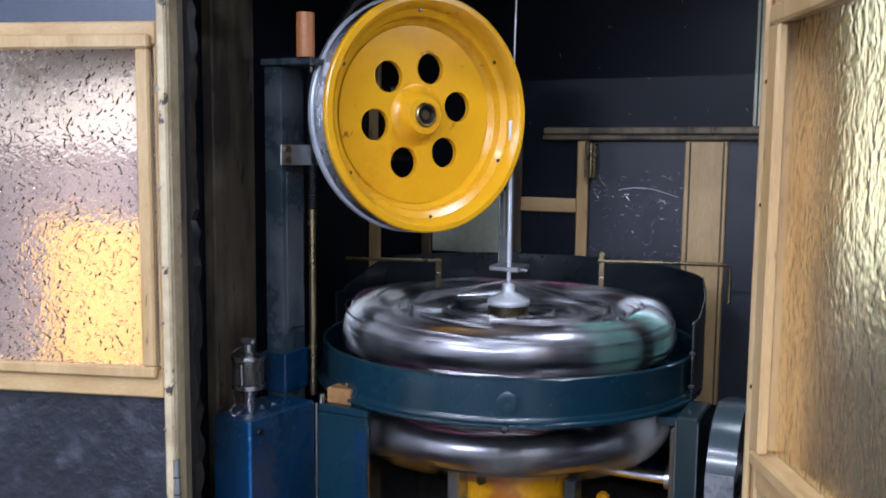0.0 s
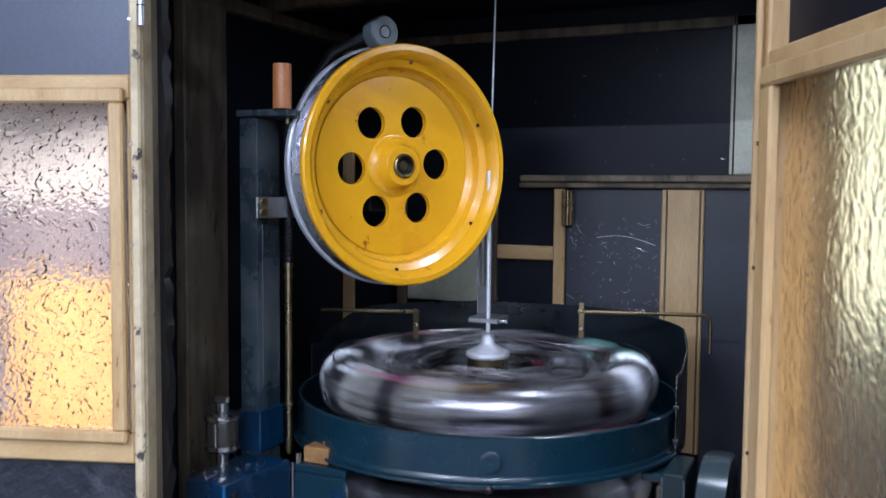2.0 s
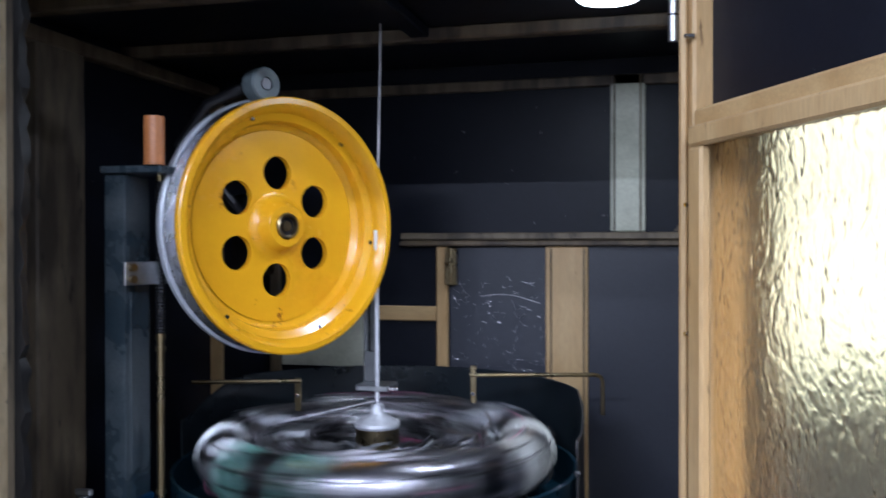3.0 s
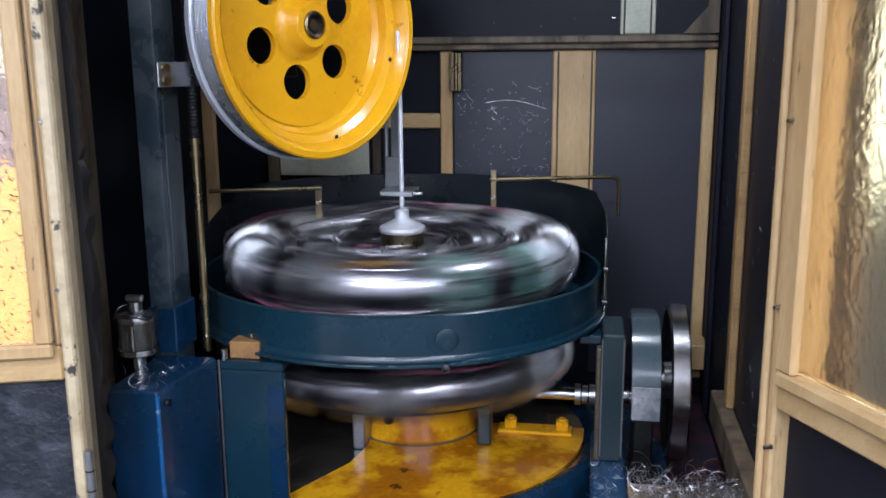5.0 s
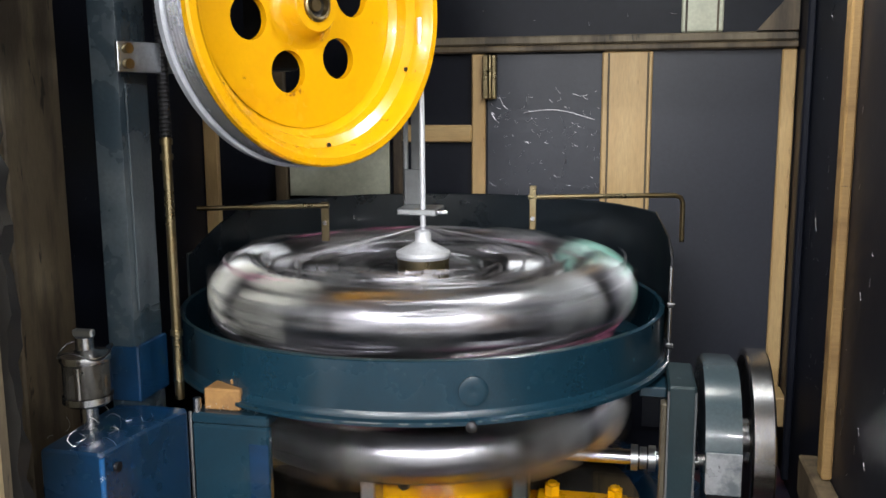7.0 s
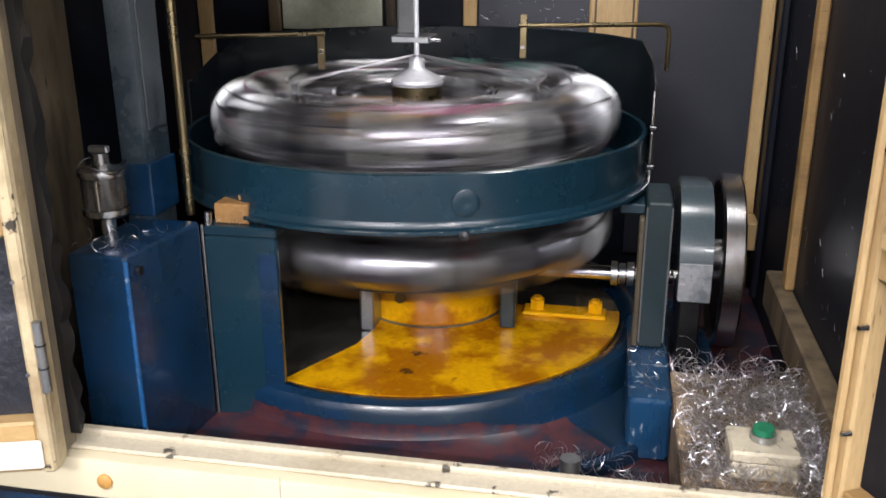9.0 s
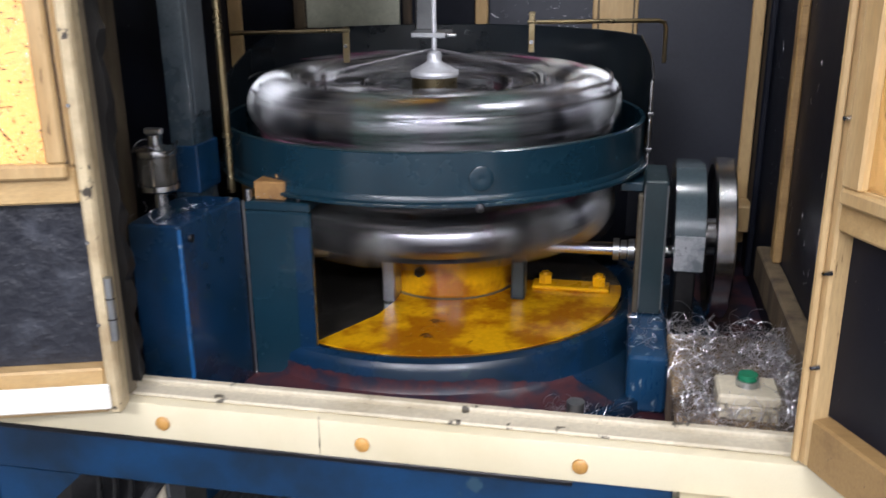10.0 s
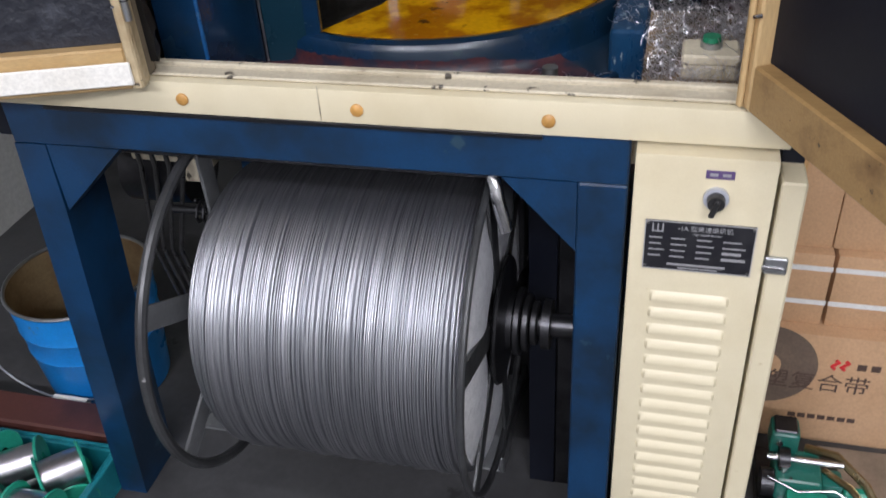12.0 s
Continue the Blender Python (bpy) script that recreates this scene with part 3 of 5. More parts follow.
# ---------------------------------------------------------------- enclosure round the braiding head
def enclosure():
    e = thing("machine_enclosure", (-0.7, 1.65, 0.68), "black-panelled enclosure with a cream sill and pine battens", "enclosure")
    # sill
    part("sill_rail", boxed(-1.34, -0.066, 1.088, 1.125, 0.763, 0.817, 0.004, seg=2), CREAM, e)
    part("sill_step", boxed(-1.03, -0.13, 1.105, 1.134, 0.8175, 0.823, 0.002), CREAM_DIRTY, e)
    part("sill_lip", boxed(-1.03, -0.13, 1.1345, 1.148, 0.70, 0.829, 0.002), CREAM_DIRTY, e)
    for x, z in ((-0.958, 0.789), (-0.674, 0.787), (-0.391, 0.787)):
        part("plug", lathed([(0.0, 0.0), (0.010, 0.0), (0.0098, 0.003), (0.007, 0.005), (0.0, 0.0058)], 20, pose(x, 1.0875, z, 90)), PLUG, e, "round ochre plastic plug", at=(x, 1.0875, z))
    part("rail_joint", boxed(-0.7335, -0.7320, 1.0868, 1.0879, 0.766, 0.822, 0), CREAM_DIRTY, e)
    # walls
    part("back_panel", boxed(-1.36, -0.04, 2.2, 2.24, 0.68, 1.97, 0), BLACK_PANEL, e)
    part("outer_skin", boxed(-0.0395, -0.034, 1.13, 2.24, 0.68, 1.97, 0), BROWN_PLY, e, "stained brown plywood outer side")
    part("side_panel", boxed(-0.07, -0.04, 1.13, 2.199, 0.68, 1.97, 0), BLACK_PANEL, e)
    part("side_panel", boxed(-1.36, -1.32, 1.13, 2.199, 0.68, 1.97, 0), BLACK_PANEL, e)
    part("roof", boxed(-1.38, -0.02, 1.10, 2.26, 1.971, 2.0, 0), BLACK_PANEL, e)
    part("front_panel", boxed(-1.34, -1.061, 1.112, 1.135, 0.825, 1.97, 0), CREAM, e, "pale fixed front panel")
    part("header", boxed(-1.34, -0.07, 1.10, 1.135, 1.93, 1.97, 0.003), WOOD_H, e)
    # back wall joinery
    yb = 2.184
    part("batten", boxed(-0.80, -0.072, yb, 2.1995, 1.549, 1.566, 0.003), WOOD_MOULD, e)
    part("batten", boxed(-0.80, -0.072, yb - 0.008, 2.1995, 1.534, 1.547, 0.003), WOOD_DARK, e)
    part("batten", boxed(-0.442, -0.343, yb, 2.1995, 0.9, 1.533, 0.003), WOOD, e)
    part("bead", boxed(-0.431, -0.427, yb - 0.004, yb - 0.0005, 0.9, 1.53, 0.001), WOOD_DARK, e)
    part("bead", boxed(-0.354, -0.350, yb - 0.004, yb - 0.0005, 0.9, 1.53, 0.001), WOOD_DARK, e)
    part("batten", boxed(-0.100, -0.073, yb, 2.1995, 0.75, 1.533, 0.003), WOOD, e)
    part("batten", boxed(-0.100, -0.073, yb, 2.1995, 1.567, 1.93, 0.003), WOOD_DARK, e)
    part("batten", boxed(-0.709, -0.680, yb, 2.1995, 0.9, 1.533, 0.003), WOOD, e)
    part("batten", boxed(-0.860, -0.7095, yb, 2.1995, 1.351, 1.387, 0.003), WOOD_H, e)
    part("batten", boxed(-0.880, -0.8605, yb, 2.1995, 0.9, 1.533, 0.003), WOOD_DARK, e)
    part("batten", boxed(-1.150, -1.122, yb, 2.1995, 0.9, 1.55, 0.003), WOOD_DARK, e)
    part("batten", boxed(-1.319, -1.285, yb, 2.1995, 0.75, 1.92, 0.003), WOOD, e)
    part("batten", boxed(-0.291, -0.212, yb, 2.1995, 1.567, 1.93, 0.003), SHEET, e, "grey-green painted upright batten")
    part("bead", boxed(-0.284, -0.280, yb - 0.004, yb - 0.0005, 1.567, 1.93, 0.001), WOOD_DARK, e)
    part("bead", boxed(-0.225, -0.221, yb - 0.004, yb - 0.0005, 1.567, 1.93, 0.001), WOOD_DARK, e)
    part("gusset_plate", prism(bmesh.new(), [(-0.074, 1.5675), (-0.150, 1.5675), (-0.074, 1.655)], yb - 0.006, yb - 0.001), WOOD_DARK, e)
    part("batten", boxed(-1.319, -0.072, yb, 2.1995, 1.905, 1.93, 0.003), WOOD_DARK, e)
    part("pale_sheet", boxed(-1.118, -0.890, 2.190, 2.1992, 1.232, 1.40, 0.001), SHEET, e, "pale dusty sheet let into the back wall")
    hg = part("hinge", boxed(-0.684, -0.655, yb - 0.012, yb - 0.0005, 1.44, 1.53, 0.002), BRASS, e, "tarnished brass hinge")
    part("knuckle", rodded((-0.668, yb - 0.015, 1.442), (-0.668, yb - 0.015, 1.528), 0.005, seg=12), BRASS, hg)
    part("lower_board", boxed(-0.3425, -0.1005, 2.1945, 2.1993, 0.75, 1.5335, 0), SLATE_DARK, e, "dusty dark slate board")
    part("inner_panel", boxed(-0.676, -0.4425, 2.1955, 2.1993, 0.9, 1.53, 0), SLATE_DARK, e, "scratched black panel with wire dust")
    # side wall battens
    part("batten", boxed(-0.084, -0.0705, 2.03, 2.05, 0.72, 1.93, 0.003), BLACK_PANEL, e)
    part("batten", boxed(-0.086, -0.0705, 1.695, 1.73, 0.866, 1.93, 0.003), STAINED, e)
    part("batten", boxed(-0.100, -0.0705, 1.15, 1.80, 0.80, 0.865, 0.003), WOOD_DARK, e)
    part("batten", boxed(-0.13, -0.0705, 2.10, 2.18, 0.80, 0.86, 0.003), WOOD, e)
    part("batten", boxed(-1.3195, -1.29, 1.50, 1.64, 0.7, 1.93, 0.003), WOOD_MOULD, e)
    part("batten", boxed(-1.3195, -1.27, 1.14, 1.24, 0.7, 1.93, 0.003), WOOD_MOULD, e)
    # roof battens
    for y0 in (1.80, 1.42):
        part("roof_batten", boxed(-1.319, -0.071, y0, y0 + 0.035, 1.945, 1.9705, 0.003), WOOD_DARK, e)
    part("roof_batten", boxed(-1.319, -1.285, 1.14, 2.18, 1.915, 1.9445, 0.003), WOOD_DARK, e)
    part("roof_brace", boxed(-0.66, -0.62, 1.456, 1.799, 1.950, 1.9705, 0.003), BLACK_PANEL, e)
    # jambs
    jl = part("jamb", boxed(-1.060, -1.003, 1.072, 1.1115, 0.825, 1.93, 0.004), WOOD_MOULD, e, "grimy pine jamb with flaking edges")
    rnd = random.Random(21)
    sg = bmesh.new()
    cut = [[sg.verts.new((-1.0025, y, 0.845 + 1.085 * k / 60)) for y in (1.098, 1.1115)] + [sg.verts.new((-0.989 + rnd.uniform(-0.007, 0.004), y, 0.845 + 1.085 * k / 60)) for y in (1.1115, 1.098)] for k in range(61)]
    for u, v in zip(cut, cut[1:]):
        for n in range(4):
            sg.faces.new((u[n], u[(n + 1) % 4], v[(n + 1) % 4], v[n]))
    part("seal", sg, RUBBER, jl, "frayed black rubber seal")
    part("jamb", boxed(-0.118, -0.071, 1.10, 1.135, 0.825, 1.93, 0.004), WOOD, e)
    # inner floor
    part("floor_plate", boxed(-1.318, -0.071, 1.149, 2.199, 0.681, 0.70, 0), RED_PRIMER, e)
    part("side_board", boxed(-0.272, -0.072, 1.150, 1.50, 0.7005, 0.800, 0.003), DIRT_FLOOR, e, "wooden board strewn with wire ends")
    rl = part("ring_lamp", lathed([(0.045 + 0.010 * math.cos(a), 0.010 * math.sin(a)) for a in [2 * math.pi * k / 12 for k in range(12)]], 40, pose(*RING), loop=True), LAMP_WHITE, e, "glowing white ring lamp")
    part("lamp_base", rodded((RING[0], RING[1], 1.9705), (RING[0], RING[1], 1.958), 0.02), CHALK, rl)

    # doors
    def door(name, hinge, d, side, label, width, stile, bead, glass, z_glass, sheet, strip, bead_w):
        m = Matrix(((d[0], -d[1], 0, hinge[0]), (d[1], d[0], 0, hinge[1]), (0, 0, 1, 0), (0, 0, 0, 1)))

        def b(s0, s1, o0, o1, z0, z1, bev=0.003):
            """o: distance out of the seen face."""
            return boxed(s0, s1, side * o0, side * o1, z0, z1, bev, m=m)

        z0, z1, top = z_glass[0], z_glass[1], 1.93
        D = part(name, b(0.0, stile, -0.034, 0.0, 0.82, top), FLAKY if side > 0 else WOOD, e, label)
        part("outer_stile", b(width - stile, width, -0.034, 0.0, 0.82, top), WOOD, D)
        i0, i1 = stile + 0.0005, width - stile - 0.0005
        part("bottom_rail", b(i0, i1, -0.034, 0.0, 0.82, 0.885), WOOD_H if side > 0 else STAINED, D)
        part("middle_rail", b(i0, i1, -0.034, 0.001, z0 - 0.052, z0 - 0.006), WOOD_H, D)
        part("top_rail", b(i0, i1, -0.034, 0.001, z1 + 0.006, z1 + 0.042), WOOD_H, D)
        part("head_rail", b(i0, i1, -0.034, 0.0, top - 0.05, top), WOOD_H, D)
        part("bead", b(bead, i1, 0.001, 0.014, z0 - 0.018, z0), WOOD, D)
        part("bead", b(bead, i1, 0.001, 0.014, z1, z1 + 0.022), WOOD, D)
        part("bead", b(bead, bead + bead_w, 0.001, 0.014, z0 + 0.0005, z1 - 0.0005), WOOD, D)
        pane = part("pane", b(i0, i1, -0.020, -0.015, z0 - 0.005, z1 + 0.005, 0), glass, D, "lumpy amber-tinted cast glass")
        pane.visible_shadow = False
        part("lower_panel", b(i0, i1, -0.030, -0.022, 0.8855, z0 - 0.0525, 0), sheet, D, "creased black sheet panel")
        # left panel's slate blue carries the room's reflection in its base colour
        part("upper_panel", b(i0, i1, -0.030, -0.022, z1 + 0.0425, top - 0.0505, 0), SHEEN_BLUE if side > 0 else sheet, D, "creased black sheet panel")
        part("edge_strip", b(0.001, strip, 0.0006, 0.009, 0.822, top, 0.004), FLAKY if side > 0 else WOOD, D)
        part("inner_stile", b(i0, bead - 0.0005, -0.034, 0.0005, z0 - 0.0055, z1 + 0.0055), WOOD, D)
        for z in (z0 + 0.07, z0 + 0.28, z1 - 0.06, z1 + 0.12, 0.95, z0 - 0.10):
            p = m @ Vector((bead - 0.012, side * 0.0105, z))
            q = m @ Vector((bead - 0.012, side * 0.0005, z))
            part("screw", rodded(q, p, 0.0034, 0.0024, seg=12), STEEL, D)
        for z in (1.76, 0.93) if side > 0 else (1.76,):
            kn = part("hinge", rodded(m @ Vector((-0.004, side * 0.012, z)), m @ Vector((-0.004, side * 0.012, z + 0.085)), 0.0055, seg=14), GALV, D, "zinc-plated loose-pin hinge")
            for zz in (z + 0.028, z + 0.056):
                part("knuckle_joint", rodded(m @ Vector((-0.004, side * 0.012, zz)), m @ Vector((-0.004, side * 0.012, zz + 0.002)), 0.006, seg=14), DARK_STEEL, kn)
        return D, m

    dl, ml = door("left_door", (-0.993, 1.056), (-0.95, -0.3122), 1, "pine-framed door standing open, amber cast glass above", 0.43, 0.019, 0.027, GLASS_L, (1.161, 1.650), FELT, 0.017, 0.022)
    part("chalk_strip", boxed(0.012, 0.40, 0.0096, 0.015, 0.832, 0.868, m=ml), CHALK, dl, "white strip along the bottom rail")
    door("right_door", (-0.139, 1.098), (0.4536, -0.8912), -1, "pine-framed door standing open, rippled amber glass above", 0.43, 0.020, 0.032, GLASS_R, (1.163, 1.641), BLACK_PANEL, 0.012, 0.028)
    # boards added behind the pane to give the glass its bright and dark bands
    part("yellow_board", boxed(-1.33, -1.075, 1.098, 1.1115, 0.83, 1.378, 0.002), YELLOW_BOARD, e, "added yellow board for the yellow patch in the amber glass")
    part("dark_board", boxed(-1.62, -1.075, 1.098, 1.1115, 1.3785, 1.50, 0.002), DUSK, e, "added dusky brown board darkening the amber glass")
    part("pale_board", boxed(-1.62, -1.05, 1.098, 1.1115, 1.5005, 1.90, 0.002), PALE, e, "added pale board brightening the amber glass")
    part("pale_board", boxed(-1.62, -1.3305, 1.098, 1.1115, 0.83, 1.378, 0.002), DUSK, e, "added dusky brown board darkening the amber glass")


enclosure()


# ---------------------------------------------------------------- braiding head: fixed parts
def braiding_machine():
    b = thing("braiding_machine", (AX, AY, 0.70), "dark teal and yellow wire braiding machine with an open drum", "machine")
    at = pose(AX, AY, 0)
    part("base_casting", lathed([(0.0, 0.7005), (0.53, 0.7005), (0.53, 0.722), (0.525, 0.727), (0.430, 0.729), (0.419, 0.734), (0.414, 0.745), (0.413, 0.770), (0.406, 0.781), (0.394, 0.786), (0.380, 0.783), (0.370, 0.774), (0.366, 0.766), (0.0, 0.766)], 112, at), BLUE, b, "blue cast base ring, paint worn to red primer")
    pm = bmesh.new()
    strip = []
    for k in range(201):
        a = radians(196 + 118 * k / 200)
        top = 0.757 + 0.007 * noise.noise(Vector((k * 0.07, 0, 0))) + 0.004 * noise.noise(Vector((k * 0.4, 3, 0))) - 0.03 * max(0, (k - 150) / 50) ** 1.5 - 0.03 * max(0, (20 - k) / 20)
        top = min(max(top, 0.7335), 0.768)
        strip.append([pm.verts.new((AX + r * math.cos(a), AY + r * math.sin(a), z)) for r, z in ((0.52, 0.7283), (0.4305, 0.7300), (0.4202, 0.7345), (0.4152, 0.7452 if top > 0.746 else top), (0.4146, max(top, 0.746)) if top > 0.746 else (0.4152, top + 0.0002))])
    for u, v in zip(strip, strip[1:]):
        for n in range(4):
            pm.faces.new((u[n], v[n], v[n + 1], u[n + 1]))
    part("primer_patch", pm, RED_PRIMER, b, "red primer showing through the blue")
    part("oily_recess", lathed([(0.3655, 0.7662), (0.3655, 0.7695), (0.0, 0.7695)], 96, at), OIL_GLASS, b, "glossy black recess of the base")
    rim = [(AX + 0.3652 * math.cos(radians(q)), AY + 0.3652 * math.sin(radians(q))) for q in range(248, 365, 2)] + [(-0.765, 1.775), (-0.765, 1.62), (-0.778, 1.55)]
    ym = bmesh.new()
    low, high = [[ym.verts.new((x, y, z)) for x, y in rim] for z in (0.770, 0.777)]
    for q in range(len(rim)):
        ym.faces.new((low[q - 1], low[q], high[q], high[q - 1]))
    ym.faces.new(high)
    part("yellow_plate", ym, YELLOW_OILY, b, "oily yellow base plate")
    ped = pose(-0.69, 1.77, 0)
    pd = part("pedestal", lathed([(0.131, 0.7775), (0.127, 0.782), (0.126, 0.90), (0.0, 0.90)], 64, ped), YELLOW_OILY, b)
    part("oil_line", lathed([(0.135, 0.7772), (0.134, 0.7785), (0.1305, 0.7795)], 40, ped, 205, 345), WOOD_DARK, pd, "dark line round the pedestal foot")
    part("pedestal_bolt", rodded((-0.722, 1.648, 0.828), (-0.724, 1.638, 0.828), 0.010, seg=6), DARK_STEEL, pd)
    part("pedestal_rib", boxed(-0.792, -0.766, 1.624, 1.68, 0.7696, 0.90, 0.003), GALV, pd, "bare steel upright rib")
    lug = part("clamp_lug", boxed(-0.520, -0.370, 1.722, 1.768, 0.7775, 0.785, 0.003), YELLOW, b)
    for x in (-0.494, -0.391):
        rod_b = rodded((x, 1.745, 0.7855), (x, 1.745, 0.803), 0.0135, seg=6)
        rod(rod_b, (x, 1.745, 0.8032), (x, 1.745, 0.808), 0.008, seg=14)
        part("bolt", rod_b, YELLOW, lug)
    part("bearing_block", boxed(-0.552, -0.526, 1.66, 1.70, 0.7775, 0.855, 0.003), POST, b)
    # drive shaft with collar
    sh = part("drive_shaft", rodded((-0.56, 1.742, 0.862), (-0.262, 1.742, 0.862), 0.0125, seg=24), STEEL, b, "polished steel drive shaft")
    for x in (-0.362, -0.348, -0.334):
        part("collar", rodded((x - 0.0055, 1.742, 0.862), (x + 0.0055, 1.742, 0.862), 0.021 if x != -0.348 else 0.018, seg=24), GALV, sh)
    part("rear_shaft", rodded((-1.02, 1.60, 0.86), (-0.80, 1.68, 0.86), 0.011), BRASS, b)
    # pan with the low front and the high back
    pan = part("pan", lathed([(0.383, 1.116), (0.387, 1.119), (0.391, 1.116), (0.391, 1.052), (0.394, 1.048), (0.3945, 1.043), (0.402, 1.041), (0.402, 1.036), (0.392, 1.032), (0.372, 1.029), (0.300, 1.029), (0.300, 1.035), (0.372, 1.036), (0.383, 1.041)], 144, at, loop=True), TEAL, b, "dark teal enamelled pan rim")
    # short lighter strips draw the broken glints along the worn flange and rim
    chip = random.Random(17)
    for a0, a1 in [(q, q + chip.uniform(0.3, 1.8) + (4 * chip.random() if q < 275 else 0)) for q in [212 + 4.6 * n + chip.uniform(0, 2.5) for n in range(21)]]:
        part("worn_edge", lathed([(0.4020, 1.0385), (0.4025, 1.0392), (0.4024, 1.0402), (0.4016, 1.0413)], 8, at, a0, a1), POST, pan, "broken glints drawn as chips along the worn flange edge")
    part("worn_edge", lathed([(0.3868, 1.1193), (0.3885, 1.1188), (0.3905, 1.1172)], 60, at, 205, 330), POST, pan)
    part("seam_bolt", lathed([(0.0, 0.0), (0.008, 0.0), (0.007, 0.004), (0.0, 0.006)], 14, pose(-0.566, 1.3773, 1.034, 90)), DARK_STEEL, pan)
    part("drain_boss", lathed([(0.0, 0.0), (0.019, 0.0), (0.019, 0.005), (0.013, 0.007), (0.0, 0.0045)], 24, pose(-0.566, 1.3865, 1.078, 90, 0, 22)), TEAL, pan, "dark round drain boss")
    g = bmesh.new()
    ring = []
    for k in range(97):
        a = -8 + 196 * k / 96
        edge = min(a + 8, 188 - a)
        top = 1.185 + (1.247 - 1.185) * min(1, max(0, edge - 4) / 24)
        ca, sa = math.cos(radians(a)), math.sin(radians(a))
        ring.append([g.verts.new((AX + r * ca, AY + r * sa, z)) for r, z in ((0.398, 1.048), (0.398, top - 0.002), (0.400, top), (0.402, top - 0.002), (0.402, 1.048))])
    for u, v in zip(ring, ring[1:]):
        for j in range(5):
            g.faces.new((u[j], u[(j + 1) % 5], v[(j + 1) % 5], v[j]))
    g.faces.new(ring[0])
    g.faces.new(ring[-1])
    gd = part("guard", g, GUARD_BLACK, b, "tall dark sheet guard behind the drum")
    # thin bright steel lines drawn for the white highlights on the guard edges
    part("edge_bead", piped([(AX + 0.401 * math.cos(radians(a)), AY + 0.401 * math.sin(radians(a)), z) for a, z in ((-8.3, 1.03), (-8.3, 1.10), (-8.3, 1.186))], 0.0022), STEEL, gd)
    part("edge_bead", piped([(AX + 0.400 * math.cos(radians(a)), AY + 0.400 * math.sin(radians(a)), z) for a, z in ((-8.3, 1.187), (-3, 1.190), (8, 1.217), (19.5, 1.247))], 0.0016), STEEL, gd)
    for z in (1.062, 1.125):
        part("clip", boxed(-0.322, -0.309, 1.685, 1.691, z, z + 0.008), DARK_STEEL, gd)
    # rods over the guard
    rr = part("guide_rod", piped([(-0.552, 1.858, 1.272), (-0.43, 1.893, 1.272), (-0.305, 1.926, 1.272), (-0.294, 1.929, 1.268), (-0.290, 1.930, 1.258), (-0.290, 1.930, 1.225), (-0.290, 1.930, 1.19)], 0.0042, seg=8), BRASS, b, "bent brass guide rod")
    part("tab", boxed(-0.550, -0.538, 1.858, 1.8605, 1.215, 1.292, 0.001), BRASS, rr)
    part("screw", rodded((-0.544, 1.8575, 1.235), (-0.544, 1.854, 1.235), 0.004, seg=10), STEEL, rr)
    rl = part("guide_rod", piped([(-1.10, 1.72, 1.258), (-0.88, 1.766, 1.262)], 0.0042, seg=8), BRASS, b, "straight brass guide rod")
    part("tab", boxed(-0.896, -0.882, 1.768, 1.7705, 1.20, 1.268, 0.001), BRASS, rl)
    part("screw", rodded((-0.889, 1.7675, 1.232), (-0.889, 1.764, 1.232), 0.004, seg=10), STEEL, rl)
    # wire guide arm over the drum
    ga = part("guide_arm", boxed(-0.756, -0.727, 1.798, 1.804, 1.262, 1.322, 0.001), GREY_PAINT, b, "flat grey steel wire guide arm with a long slot")
    part("arm_bar", boxed(-0.756, -0.750, 1.798, 1.804, 1.3225, 1.60, 0.001), GALV, ga)
    part("arm_bar", boxed(-0.744, -0.727, 1.798, 1.804, 1.3225, 1.60, 0.001), GREY_PAINT, ga)
    part("arm_edge", rodded((-0.757, 1.7975, 1.262), (-0.757, 1.7975, 1.60), 0.0016, seg=6), STEEL, ga)
    part("foot", boxed(-0.757, -0.690, 1.745, 1.812, 1.250, 1.2615, 0.002), GALV, ga)
    part("screw", rodded((-0.6895, 1.755, 1.256), (-0.672, 1.755, 1.256), 0.004, seg=12), STEEL, ga)
    # post on the side and belt housing
    part("post", boxed(-0.320, -0.281, 1.575, 1.70, 0.80, 1.038, 0.003), POST, b)
    part("post_bar", boxed(-0.3295, -0.3205, 1.577, 1.600, 0.80, 1.0115, 0.002), STAINED_STEEL, b, "brown-stained upright bar, paint worn away")
    for x in (-0.3192, -0.2818):
        part("worn_edge", rodded((x, 1.5758, 0.81), (x, 1.5758, 1.03), 0.0016, seg=6), GREY_PAINT, b, "bare metal showing along the post edge")
    part("post_foot", boxed(-0.335, -0.272, 1.40, 1.72, 0.7005, 0.7995, 0.012, seg=3), BLUE_WORN, b, "blue casting shoulder worn to bare metal")
    part("post_shelf", boxed(-0.36, -0.321, 1.60, 1.69, 1.012, 1.0275, 0.002), TEAL, b)
    hs = bmesh.new()
    outline = [(1.70 - 0.122 * math.sin(t), 0.920 + 0.122 * math.cos(t)) for t in [radians(90 * k / 16) for k in range(17)]] + [(1.574, 0.882), (1.86, 0.882), (1.86, 0.93), (1.83, 1.0), (1.77, 1.035)]
    prism(hs, [(y, z) for y, z in outline], -0.216, -0.266, Matrix(((0, 1, 0, 0), (1, 0, 0, 0), (0, 0, 1, 0), (0, 0, 0, 1))))
    bmesh.ops.bevel(hs, geom=[ed for ed in hs.edges if abs(ed.verts[0].co.x - ed.verts[1].co.x) < 1e-5], offset=0.004, segments=2, affect="EDGES")
    part("belt_housing", hs, HOUSING, b, "rounded glossy teal belt housing")
